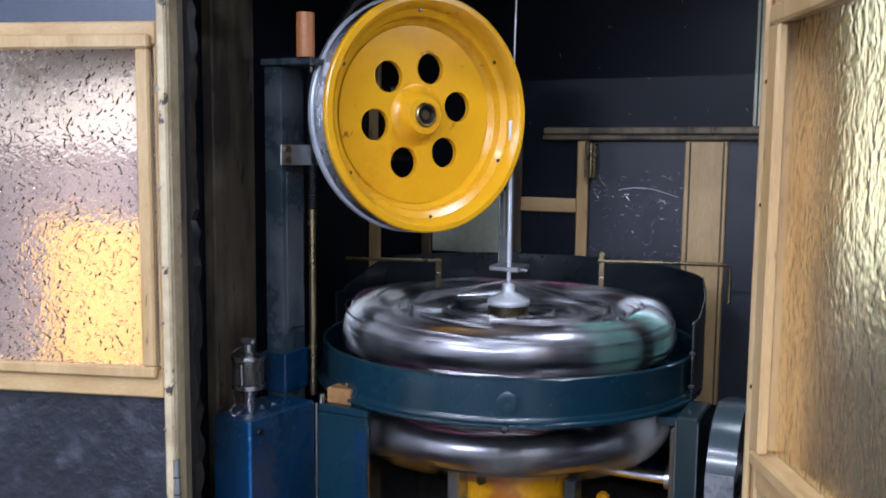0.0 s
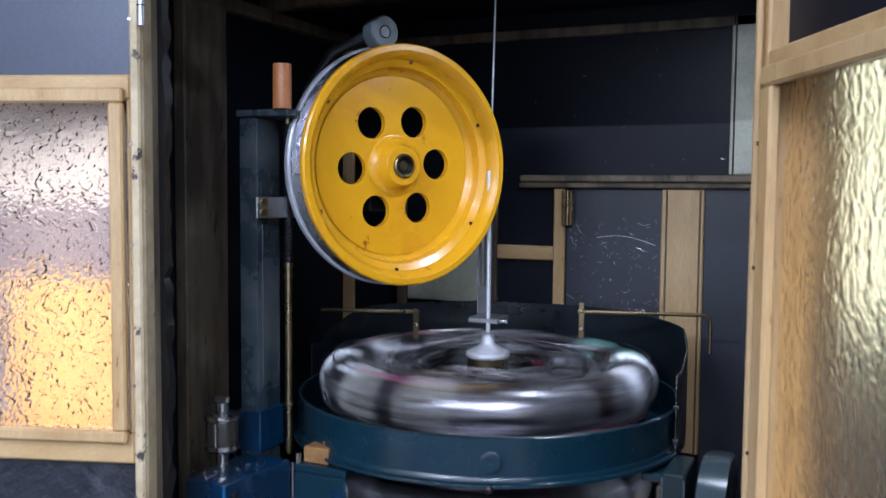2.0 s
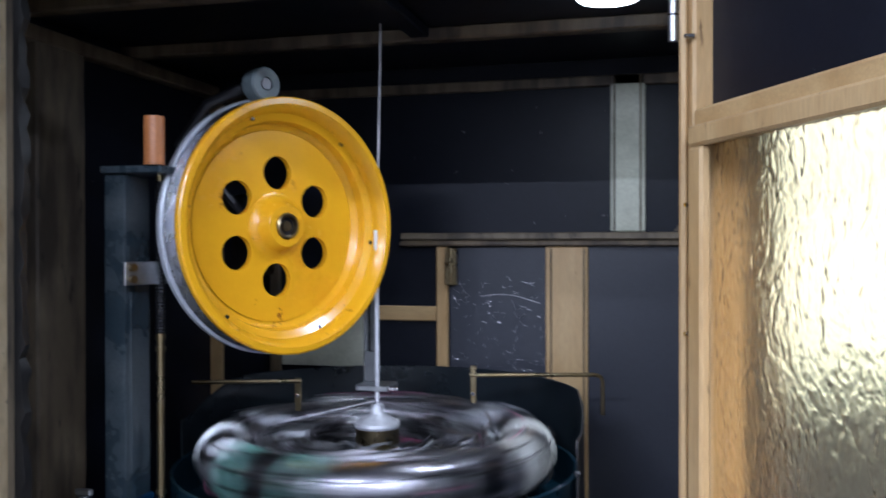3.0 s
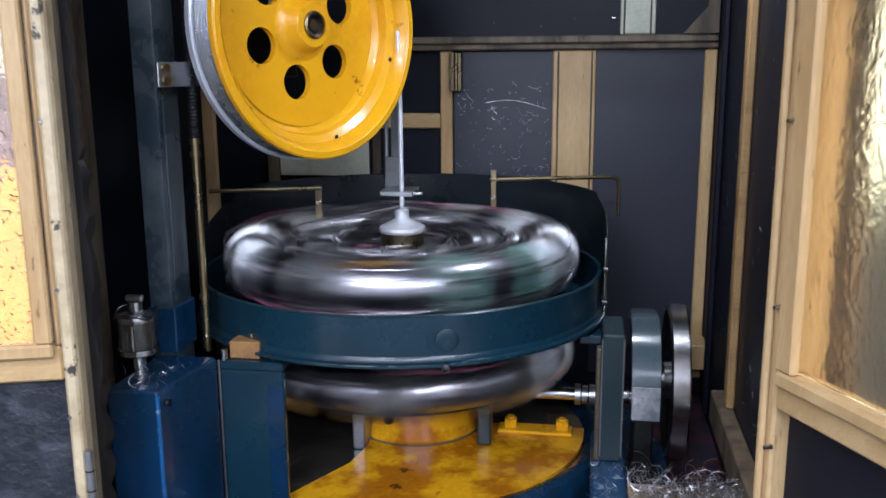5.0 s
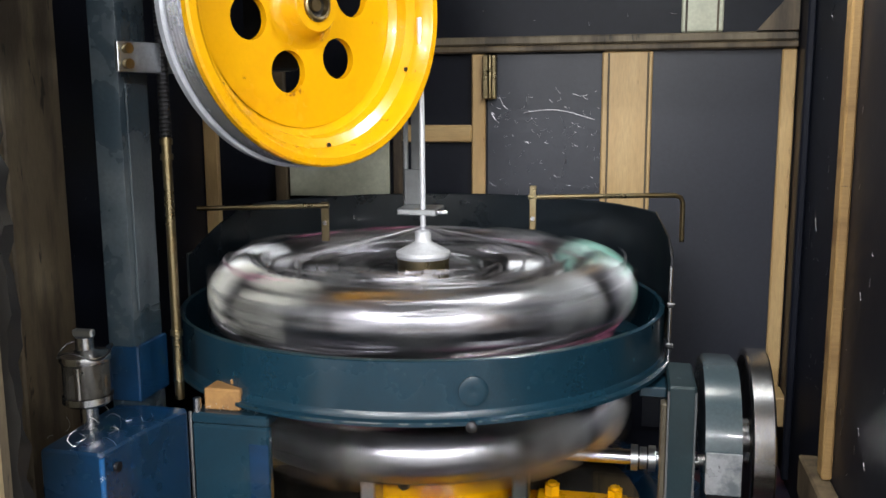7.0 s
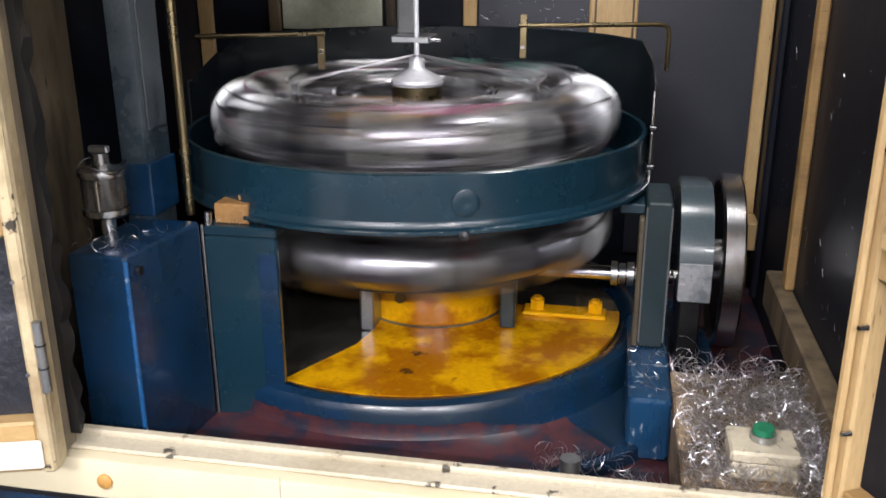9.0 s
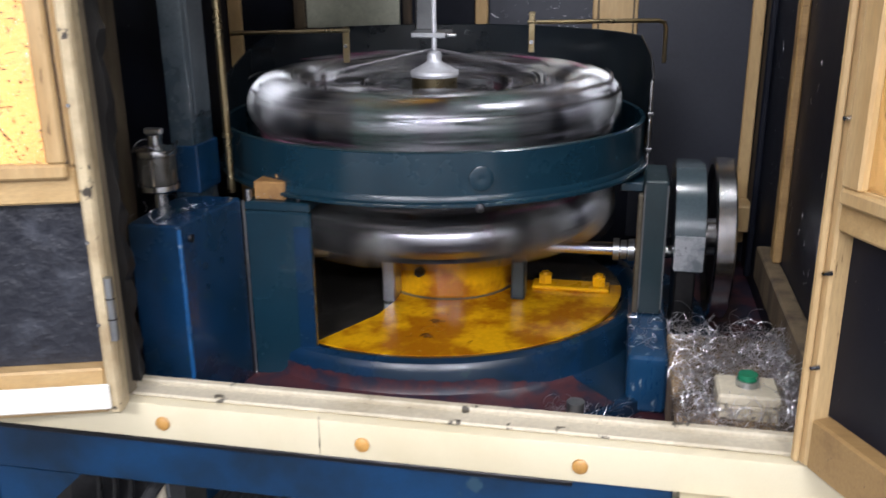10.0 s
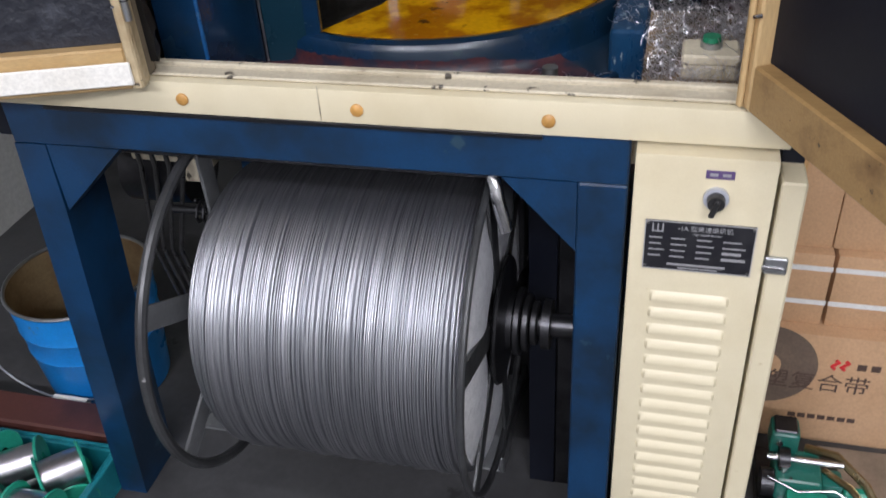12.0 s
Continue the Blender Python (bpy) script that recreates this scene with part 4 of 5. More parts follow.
    part("worn_face", boxed(-0.2655, -0.2165, 1.5705, 1.5735, 0.884, 0.946, 0.001), WORN_STEEL, b, "bare polished front of the belt housing")
    part("housing_leg", boxed(-0.260, -0.225, 1.60, 1.72, 0.7005, 0.8815, 0.003), DARK_STEEL, b)
    # left gear boxes
    gbm = boxed(-1.05, -0.967, 1.204, 1.372, 0.7005, 1.036, 0.008, seg=3)
    for v in gbm.verts:
        if v.co.x > -1.0 and v.co.y > 1.3:
            v.co.x += 0.020
    gb = part("gear_box", gbm, BLUE, b, "blue enamelled gear box")
    # lighter blue strip paints the worn corner's edge highlight into its colour
    part("edge", rodded((-0.9692, 1.2062, 0.72), (-0.9692, 1.2062, 1.03), 0.0034, seg=10), HIGHLIGHT_BLUE, gb, "worn brighter blue corner with its highlight painted in")
    part("screw", rodded((-0.9645, 1.226, 1.012), (-0.9595, 1.226, 1.012), 0.006, seg=14), DARK_STEEL, gb)
    g2 = part("gear_cover", boxed(-0.945, -0.836, 1.374, 1.388, 0.7005, 1.0125, 0.003), TEAL, b, "dark teal gear cover plate")
    part("blue_margin", boxed(-0.864, -0.8365, 1.3735, 1.3745, 0.70, 0.99, 0.0004), BLUE, g2, "brighter blue margin of the cover")
    part("cover_top", boxed(-0.945, -0.836, 1.374, 1.56, 1.013, 1.028, 0.003), TEAL, g2)
    part("box_bolt", rodded((-0.938, 1.380, 1.028), (-0.938, 1.380, 1.047), 0.0055, seg=10), STEEL, g2)
    part("weld_bead", piped([(-0.945, 1.3722, 0.7005), (-0.945, 1.3722, 0.85), (-0.945, 1.3722, 1.03)], 0.0022), GALV, g2)
    # column
    col = part("column", boxed(-1.060, -1.020, 1.3735, 1.446, 0.7005, 1.655, 0.005, seg=2), COLUMN, b, "worn grey-blue square column")
    part("column_plate", boxed(-1.0195, -1.0165, 1.384, 1.436, 1.16, 1.46, 0.001), COLUMN, col)
    part("column_foot", boxed(-1.064, -1.016, 1.3725, 1.450, 1.0372, 1.115, 0.002), BLUE, col, "blue painted column foot")
    part("column_cap", boxed(-1.062, -0.950, 1.366, 1.450, 1.6555, 1.668, 0.002), COLUMN, col)
    sc = part("lead_screw", rodded((-0.984, 1.419, 1.03), (-0.984, 1.419, 1.655), 0.0065, seg=14), BRASS, b, "brass-coloured lead screw")
    for z in (1.12, 1.36, 1.38):
        part("ring", rodded((-0.984, 1.419, z), (-0.984, 1.419, z + 0.008), 0.0085, seg=14), BRASS, sc)
    th = bmesh.new()
    lathe(th, [(0.0066 + 0.0016 * (k % 2), 1.39 + 0.0028 * k) for k in range(92)], 12, pose(-0.984, 1.419, 0))
    part("thread", th, DARK_STEEL, sc)
    # wheel bracket and axle
    wb = part("wheel_bracket", boxed(-0.012, 0.13, -0.003, 0.003, -0.019, 0.019, 0.001, m=pose(-1.003, 1.362, 1.492, 0, 0, 70)), GALV, b, "bright steel wheel bracket")
    for z in (1.483, 1.502):
        part("bolt", rodded((-0.999, 1.360, z), (-0.992, 1.357, z), 0.0065, seg=12), BRASS, wb)
    n = Vector((0.866, -0.5, 0))
    c = Vector((-0.803, 1.566, 1.572))
    part("axle", rodded(c - n * 0.16, c - n * 0.03, 0.017, seg=24), DARK_STEEL, b)
    part("axle_block", boxed(-0.03, 0.03, -0.03, 0.03, -0.09, 0.06, 0.004, m=pose(*(c - n * 0.135), 0, 0, 60)), DARK_STEEL, b)
    # pressure roller above the wheel
    rc = Vector((-0.846, 1.535, 1.822))
    pr = part("pressure_roller", lathed([(0.012, 0.0), (0.0125, 0.003), (0.027, 0.003), (0.030, 0.0), (0.030, -0.030), (0.012, -0.030)], 32, Matrix.Translation(rc) @ n.to_track_quat("Z", "Y").to_matrix().to_4x4()), GREY_PLASTIC, b, "grey rubber pressure roller")
    part("roller_pin", rodded(rc - n * 0.09, rc + n * 0.002, 0.010, seg=16), DARK_STEEL, pr)
    part("roller_arm", piped([rc - n * 0.07, rc - n * 0.08 + Vector((-0.05, -0.03, -0.03)), rc - n * 0.09 + Vector((-0.09, -0.05, -0.10)), c - n * 0.135], 0.011, seg=10), DARK_STEEL, pr)
    # oil cup
    ox, oy = -1.045, 1.30
    oc = part("oil_cup", lathed([(0.0, 1.0362), (0.011, 1.0362), (0.011, 1.058), (0.026, 1.060), (0.031, 1.064), (0.031, 1.072)], 32, pose(ox, oy, 0)), STEEL, b, "drip oil cup with a sight glass")
    part("sight_glass", lathed([(0.0285, 1.0722), (0.029, 1.076), (0.029, 1.112), (0.0285, 1.116)], 32, pose(ox, oy, 0)), OIL_GLASS, oc)
    part("cap", lathed([(0.031, 1.1162), (0.032, 1.120), (0.031, 1.125), (0.014, 1.129), (0.011, 1.131), (0.011, 1.146), (0.0, 1.146)], 32, pose(ox, oy, 0)), STEEL, oc)
    part("toggle", boxed(ox - 0.014, ox + 0.014, oy - 0.005, oy + 0.005, 1.1465, 1.156, 0.002), GALV, oc)
    part("stem", rodded((ox + 0.006, oy - 0.0285, 1.074), (ox + 0.006, oy - 0.0285, 1.114), 0.004, seg=10), STEEL, oc)
    part("wire_bail", piped([(ox + 0.033 * math.cos(t), oy + 0.033 * math.sin(t), 1.128 + 0.006 * math.sin(3 * t)) for t in [2 * math.pi * k / 24 for k in range(25)]], 0.0010), DARK_STEEL, oc)
    # rear flywheel
    fm = pose(-0.166, 1.862, 0.858, 0, 90, 0)
    fw = part("flywheel", lathed([(0.156, 0.018), (0.159, 0.015), (0.159, -0.015), (0.156, -0.018), (0.146, -0.018), (0.140, -0.006), (0.040, -0.006), (0.036, -0.022), (0.0, -0.022)], 80, fm), STEEL, b, "bright-rimmed steel belt pulley")
    part("pulley_back", lathed([(0.156, 0.0182), (0.132, 0.0185), (0.040, 0.012), (0.0, 0.012)], 80, fm), DARK_STEEL, fw)
    part("pulley_web", lathed([(0.1455, -0.0183), (0.139, -0.0068), (0.041, -0.0068)], 80, fm), DARK_STEEL, fw)
    part("pulley_axle", rodded((-0.215, 1.862, 0.858), (-0.17, 1.862, 0.858), 0.015), STEEL, fw)
    part("floor_stud", rodded((-0.404, 1.192, 0.7005), (-0.404, 1.192, 0.822), 0.012, seg=16), GALV, b)
    for k, (x, y) in enumerate(((-0.93, 1.44), (-0.925, 1.47), (-0.94, 1.455), (-0.90, 1.45))):
        part("stud", rodded((x, y, 1.0285), (x, y, 1.05 + 0.004 * k), 0.006, seg=10), STEEL, g2)
    part("junction_box", boxed(-1.24, -1.10, 1.30, 1.42, 0.50, 0.63, 0.004), CREAM_DIRTY, b, "grimy junction box under the table")
    for k in range(4):
        part("cable", piped([(-1.22 + 0.03 * k, 1.29, 0.66), (-1.20 + 0.03 * k, 1.27, 0.55), (-1.23 + 0.02 * k, 1.28, 0.35), (-1.2 + 0.02 * k, 1.32, 0.05)], 0.005, 8), BLACK_PLASTIC, b)
    part("brake_arm", boxed(-1.10, -0.985, 1.30, 1.33, 0.43, 0.46, 0.003), GALV, b)
    part("brake_spring", piped([(-1.09 + 0.0016 * k, 1.25 + 0.022 * math.sin(k * 0.785), 0.47 + 0.022 * math.cos(k * 0.785)) for k in range(64)], 0.0035, 6), DARK_STEEL, b, "dark coil spring of the brake")
    part("brake_rod", rodded((-1.14, 1.25, 0.47), (-0.97, 1.25, 0.47), 0.008), DARK_STEEL, b)
    part("red_tag", boxed(-1.055, -1.045, 1.22, 1.223, 0.30, 0.42, 0.001), RED_BITS, b)
    part("motor", rodded((-1.27, 1.36, 0.50), (-1.13, 1.36, 0.50), 0.075, seg=32), DARK_STEEL, b, "dark drive motor under the table")


braiding_machine()
lone("wooden_block", boxed(-0.932, -0.880, 1.388, 1.425, 1.0283, 1.058, 0.002), BLOCK, (-0.906, 1.405, 1.0283), "small varnished wooden block on the gear box", "block")
lone("wooden_chip", boxed(-0.902, -0.874, 1.405, 1.435, 1.0583, 1.067, 0.002), BLOCK, (-0.888, 1.42, 1.0583), "thin wooden chip lying on the block", "block")
lone("plastic_pipe", lathed([(0.0165, 1.6682), (0.0165, 1.745), (0.0160, 1.747), (0.0130, 1.747), (0.0130, 1.6682)], 32, pose(-0.966, 1.374, 0), loop=True), TERRACOTTA, (-0.966, 1.374, 1.668), "short orange-brown plastic pipe on the column", "pipe")


def button_box():
    t = thing("button_box", (-0.177, 1.248, 0.8003), "grimy cream push-button box with a green button", "switch box")
    part("body", boxed(-0.217, -0.137, 1.216, 1.280, 0.8003, 0.822, 0.003), CREAM_DIRTY, t)
    part("lid", boxed(-0.2175, -0.1365, 1.2155, 1.2805, 0.8225, 0.838, 0.003), CREAM_DIRTY, t)
    part("collar", rodded((-0.177, 1.252, 0.8382), (-0.177, 1.252, 0.847), 0.0155, seg=28), GALV, t)
    part("button", rodded((-0.177, 1.252, 0.8472), (-0.177, 1.252, 0.8545), 0.0135, 0.0125, seg=28), GREEN_BUTTON, t, "green push button")


button_box()
# ---------------------------------------------------------------- turning things
WHEEL_AT = Vector((-0.803, 1.566, 1.572))
WHEEL_TURN = Matrix(((0.5, 0, 0.866, 0), (0.866, 0, -0.5, 0), (0, 1, 0, 0), (0, 0, 0, 1)))   # x: along the wheel, y: up, z: out of its face


def holed_web(bm, r0, r1, hole, ring_r, z0, z1, count=6):
    """A web between two radii with round holes through it."""
    half = math.pi / count
    for k in range(count):
        mid = 2 * half * k
        dirs = {2 * math.pi * j / 44 for j in range(44)}
        for r in (r0, r1):
            for s in (-1, 1):
                p = Vector((r * math.cos(half), s * r * math.sin(half))) - Vector((ring_r, 0))
                dirs.add(math.atan2(p.y, p.x) % (2 * math.pi))
        loops = [[], [], [], []]
        for a in sorted(dirs):
            c, s = math.cos(a), math.sin(a)
            best = 9.0
            for r in (r0, r1):
                q = (ring_r * c) ** 2 - (ring_r ** 2 - r * r)
                if q >= 0:
                    for t in (-ring_r * c - math.sqrt(q), -ring_r * c + math.sqrt(q)):
                        if 1e-6 < t < best:
                            best = t
            for sg in (-1, 1):
                nx, ny = -math.sin(sg * half), math.cos(sg * half)
                den = c * nx + s * ny
                if abs(den) > 1e-9:
                    t = -(ring_r * nx) / den
                    if 1e-6 < t < best:
                        best = t
            for lst, t, z in ((loops[0], hole, z1), (loops[1], best, z1), (loops[2], hole, z0), (loops[3], best, z0)):
                x, y = ring_r + t * c, t * s
                lst.append(bm.verts.new((x * math.cos(mid) - y * math.sin(mid), x * math.sin(mid) + y * math.cos(mid), z)))
        n = len(loops[0])
        for j in range(n):
            i = (j + 1) % n
            bm.faces.new((loops[0][j], loops[1][j], loops[1][i], loops[0][i]))
            bm.faces.new((loops[2][j], loops[2][i], loops[3][i], loops[3][j]))
            bm.faces.new((loops[0][j], loops[0][i], loops[2][i], loops[2][j]))
    bmesh.ops.remove_doubles(bm, verts=bm.verts, dist=0.0002)
    return bm


def capstan_wheel():
    w = new("capstan_wheel")
    w.matrix_basis = Matrix.Translation(WHEEL_AT) @ WHEEL_TURN
    PLACED[w] = Matrix()
    tagged(w, "glossy yellow capstan wheel with six round holes", "wheel")
    R = 0.230
    part("rim", lathed([(0.172, -0.066), (0.176, -0.058), (0.186, -0.050), (0.190, -0.034), (0.203, -0.026), (0.210, -0.006), (0.217, 0.0), (R - 0.003, 0.0), (R, -0.003), (R, -0.013), (R - 0.004, -0.016),
                        (0.212, -0.019), (0.212, -0.060), (0.200, -0.064), (0.178, -0.070)], 128, loop=True), YELLOW, w)
    part("web", holed_web(bmesh.new(), 0.048, 0.1745, 0.0305, 0.098, -0.070, -0.058), YELLOW, w)
    part("back_flange", lathed([(0.205, -0.0605), (0.212, -0.0605), (0.2125, -0.056), (0.230, -0.054), (0.233, -0.057), (0.233, -0.068), (0.228, -0.071), (0.205, -0.070)], 128, loop=True), FLANGE_GREY, w, "bare steel back flange")
    hub = part("hub", lathed([(0.062, -0.0581), (0.054, -0.056), (0.046, -0.048), (0.040, -0.030), (0.037, -0.026), (0.024, -0.026), (0.024, -0.034), (0.0, -0.034)], 64), YELLOW, w)
    part("bearing", lathed([(0.0235, -0.0338), (0.0235, -0.023), (0.0205, -0.021), (0.0175, -0.0215), (0.0165, -0.031), (0.010, -0.031), (0.009, -0.027), (0.0, -0.027)], 40), BRASS, hub, "dark oiled bearing and axle end")
    part("hub_back", lathed([(0.050, -0.0701), (0.046, -0.09), (0.018, -0.09)], 48), YELLOW, hub)
    for z in (-0.0205, -0.0280, -0.0355, -0.0430, -0.0505):
        part("wire_turn", lathed([(0.2245 + 0.0042 * math.cos(a), z + 0.0038 * math.sin(a)) for a in [2 * math.pi * k / 8 for k in range(8)]], 96, loop=True), BRAID, w)
    for k in range(6):
        a = radians(60 * k + 22)
        part("rim_screw", lathed([(0.0, 0.0012), (0.0035, 0.001), (0.004, -0.001)], 10, pose(0.2005 * math.cos(a), 0.2005 * math.sin(a), -0.0265)), DARK_STEEL, w)
    return w


def bobbin(parent, m, flange, fill, half):
    """A wire bobbin about its own x axis."""
    turn = m @ pose(0, 0, 0, 0, 90)
    b = part("bobbin", lathed([(0.0, -half), (fill - 0.012, -half), (fill - 0.004, -half + 0.006), (fill, -half + 0.03), (fill + 0.001, 0.0), (fill, half - 0.03), (fill - 0.004, half - 0.006), (fill - 0.012, half), (0.0, half)], 36, turn), BOBBIN_WIRE, parent)
    for s in (-1, 1):
        part("flange", lathed([(0.0, s * (half + 0.0002)), (0.050, s * (half + 0.0002)), (0.053, s * (half + 0.002)), (0.053, s * (half + 0.006)), (0.047, s * (half + 0.009)), (0.016, s * (half + 0.0075)), (0.014, s * (half + 0.004)), (0.0, s * (half + 0.004))], 32, turn), flange, b)
    return b


def rotor(name, z, label, ring_r, upper):
    r = thing(name, (AX, AY, z), label, "rotor")
    here = pose(AX, AY, z)
    count, half, base = (10, 0.071, 0.0445) if upper else (8, 0.062, 0.036)
    part("drum_plate", lathed([(0.06, -0.050), (0.275, -0.050), (0.275, -0.040), (0.06, -0.040)], 72, here, loop=True), DARK_STEEL, r)
    part("inner_ring", lathed([(0.165, -0.0398), (0.18, -0.0398), (0.18, -0.012), (0.165, -0.012)], 72, here, loop=True), GALV, r)
    rnd = random.Random(7 if upper else 9)
    for k in range(count):
        turn = here @ pose(0, 0, 0, 0, 0, 360 / count * k)
        flange = MINT if k == 2 and upper else WHITE_PLASTIC if k in (5, 8) else GALV
        bobbin(r, turn @ pose(0, -ring_r, 0), flange, base + 0.004 * rnd.random(), half)
        part("carrier", boxed(-0.05, 0.05, -ring_r + 0.058, -ring_r + 0.078, -0.0395, 0.012 + 0.02 * rnd.random(), 0.004, m=turn), GALV, r)
        part("carrier_arm", boxed(-0.105, -0.098, -ring_r + 0.0, -ring_r + 0.10, -0.0395, -0.020, 0.002, m=turn), DARK_STEEL, r)
        part("guard_plate", boxed(-0.040, 0.040, -0.0015, 0.0015, -0.020, 0.020, 0.001, m=turn @ pose(0.112, -ring_r - 0.012, -0.012, 0, -24, 24)), STEEL, r, "bright slanting guide plate")
        for dx, dy, h in ((0.05, 0.085, 0.045), (0.075, 0.06, 0.03), (-0.06, 0.11, 0.025)):
            part("tension_post", rodded(turn @ Vector((dx, -ring_r + dy, -0.0395)), turn @ Vector((dx, -ring_r + dy, h)), 0.0055, seg=10), STEEL, r)
        part("tension_block", boxed(-0.026, 0.026, -ring_r + 0.088, -ring_r + 0.150, -0.0395, 0.020 + 0.018 * rnd.random(), 0.006, m=turn, seg=2), DARK_STEEL if k % 2 else GALV, r)
        part("hook_plate", boxed(0.084, 0.100, -ring_r - 0.048, -ring_r + 0.02, -0.036, 0.014 + 0.03 * rnd.random(), 0.003, m=turn), DARK_STEEL, r)
        part("spring", rodded(turn @ Vector((-0.03, -ring_r + 0.11, -0.0395)), turn @ Vector((-0.03, -ring_r + 0.11, 0.012)), 0.012, seg=12), RED_BITS if k % 3 == 0 else GALV, r)
        part("lever", boxed(-0.07, 0.07, -0.004, 0.004, -0.003, 0.003, 0.001, m=turn @ pose(0.0, -ring_r + 0.125, -0.012, 0, 0, rnd.uniform(-30, 30))), GALV, r)
        for n in range(21 if upper else 13):
            if n < 4:
                rr, zz = rnd.uniform(0.09, 0.225), rnd.uniform(-0.03, 0.03)
            elif n < 7:
                rr, zz = rnd.uniform(0.22, 0.345), rnd.uniform(0.028, 0.058)
            elif n < 13:
                rr, zz = rnd.uniform(0.11, 0.235), rnd.uniform(0.0, 0.036)
            else:
                rr, zz = rnd.uniform(0.322, 0.343), rnd.uniform(-0.045, 0.026)
            a0, sp = rnd.uniform(0, 36), rnd.uniform(14, 60)
            part("slack_wire", piped([turn @ Vector((rr * math.sin(radians(a0 + sp * t / 5)), -rr * math.cos(radians(a0 + sp * t / 5)), zz + 0.006 * math.sin(t * 1.7))) for t in range(6)], rnd.uniform(0.0012, 0.0035), seg=5), PINK if n in (1, 5) and k % 3 == 1 else DARK_STEEL if n in (9, 11, 14, 16, 19) else PINK if n == 20 and k % 3 == 0 else WIRE if n else GALV, r)
        if upper:
            part("strand", piped([turn @ Vector((0.0, -ring_r + 0.01, 0.050)), turn @ Vector((0.05, -ring_r + 0.085, 0.046)), (AX, AY, 1.232)], 0.0012, seg=4), WIRE, r)
    return r


def braid_cap():
    c = thing("braid_cap", (AX, AY, 1.09), "grey conical braiding cap on a brass-toned collar", "cap")
    here = pose(AX, AY, 0)
    part("collar", lathed([(0.05, 1.0905), (0.05, 1.10), (0.043, 1.11), (0.043, 1.180), (0.0, 1.180)], 40, here), BRASS, c)
    part("cone", lathed([(0.0435, 1.1803), (0.0455, 1.185), (0.0445, 1.191), (0.016, 1.206), (0.0135, 1.210), (0.0135, 1.224), (0.009, 1.227), (0.0, 1.227)], 40, here), BRAID_PALE, c)
    return c


SPOOL_AT = (-0.68, 1.185, 0.335)


def take_up_spool():
    s = new("take_up_spool")
    s.matrix_basis = pose(*SPOOL_AT)
    PLACED[s] = Matrix()
    tagged(s, "large open steel spool wound with silver braided wire", "spool")
    side = pose(0, 0, 0, 0, 90, 0)
    rnd = random.Random(3)
    # winding: turns of wire side by side, a little uneven, with rounded shoulders
    x0, x1, turns, seg = -0.298, 0.180, 120, 128
    R = 0.275
    offs = [(rnd.uniform(-0.0019, 0.0018), rnd.uniform(0, 6.28), rnd.uniform(0, 0.0018)) for _ in range(turns)]
    prof = []
    step = (x1 - x0) / turns
    for k in range(turns):
        x = x0 + step * (k + 0.5)
        drop = 0.045 * max(0, (x0 + 0.07 - x) / 0.07) ** 2 + 0.012 * max(0, (x - x1 + 0.03) / 0.03) ** 2
        for j in range(5):
            a = math.pi * (0.02 + 0.96 * j / 4)
            prof.append((k, x - 0.5 * step * math.cos(a), 0.0033 * math.sin(a) - drop))
    bm = bmesh.new()
    rings = []
    for q in range(seg):
        a = 2 * math.pi * q / seg
        ca, sa = math.cos(a), math.sin(a)
        row = []
        for k, x, h in prof:
            o, ph, am = offs[k]
            rr = R + o + h + 0.0010 * math.sin(2 * a + ph)
            row.append(bm.verts.new((x + am * math.sin(a + ph), rr * ca, rr * sa)))
        rings.append(row)
    for q in range(seg):
        u, v = rings[q], rings[(q + 1) % seg]
        for j in range(len(prof) - 1):
            bm.faces.new((u[j], v[j], v[j + 1], u[j + 1]))
    part("winding", bm, WINDING, s, "silver braided wire wound turn beside turn", sharp=75)
    part("winding_end", lathed([(0.08, x0 + 0.004), (R - 0.045, x0 + 0.003)], 64, side), BRAID, s)
    end = [(R - 0.012, x1)]
    for k in range(34):
        for j in range(3):
            end.append((R - 0.014 - 0.0052 * (k + j / 3), x1 + 0.010 * math.sin(k * 0.09) + 0.0024 * math.sin(math.pi * (j + 0.5) / 3)))
    part("winding_end", lathed(end, 96, side), BRAID_PALE, s, sharp=80)
    for sx, xf in ((-1, -0.326), (1, 0.190)):
        RF, tube = (0.328, 0.010) if sx < 0 else (0.312, 0.0065)
        part("flange_rim", lathed([(RF + tube * math.cos(t), xf + tube * math.sin(t)) for t in [2 * math.pi * j / 10 for j in range(10)]], 96, side, loop=True), SPOOL_GREY, s, "scuffed dark grey round-section flange rim")
        for k in range(6):
            a = 60 * k + (1 if sx < 0 else 8)
            m = pose(0, 0, 0, a, 0, 0)
            part("spoke", boxed(xf - 0.003, xf + 0.003, -0.022, 0.022, 0.05, RF - 0.008, 0.001, m=m), GREY_PAINT if sx < 0 else SPOOL_GREY, s)
        part("hub", rodded((xf - 0.03, 0, 0), (xf + 0.03, 0, 0), 0.055, seg=28), DARK_STEEL, s)
        if sx > 0:
            part("hub_disc", lathed([(0.0, xf + 0.006), (0.115, xf + 0.006), (0.118, xf + 0.010), (0.115, xf + 0.014), (0.07, xf + 0.020), (0.0, xf + 0.020)], 48, side), DARK_STEEL, s, "black oily hub disc")
            for r, w in ((0.062, 0.044), (0.052, 0.058), (0.040, 0.072)):
                part("bearing_ring", lathed([(0.0, xf + w - 0.012), (r - 0.002, xf + w - 0.012), (r, xf + w - 0.010), (r, xf + w - 0.002), (r - 0.003, xf + w), (0.0, xf + w)], 40, side), DARK_STEEL, s)
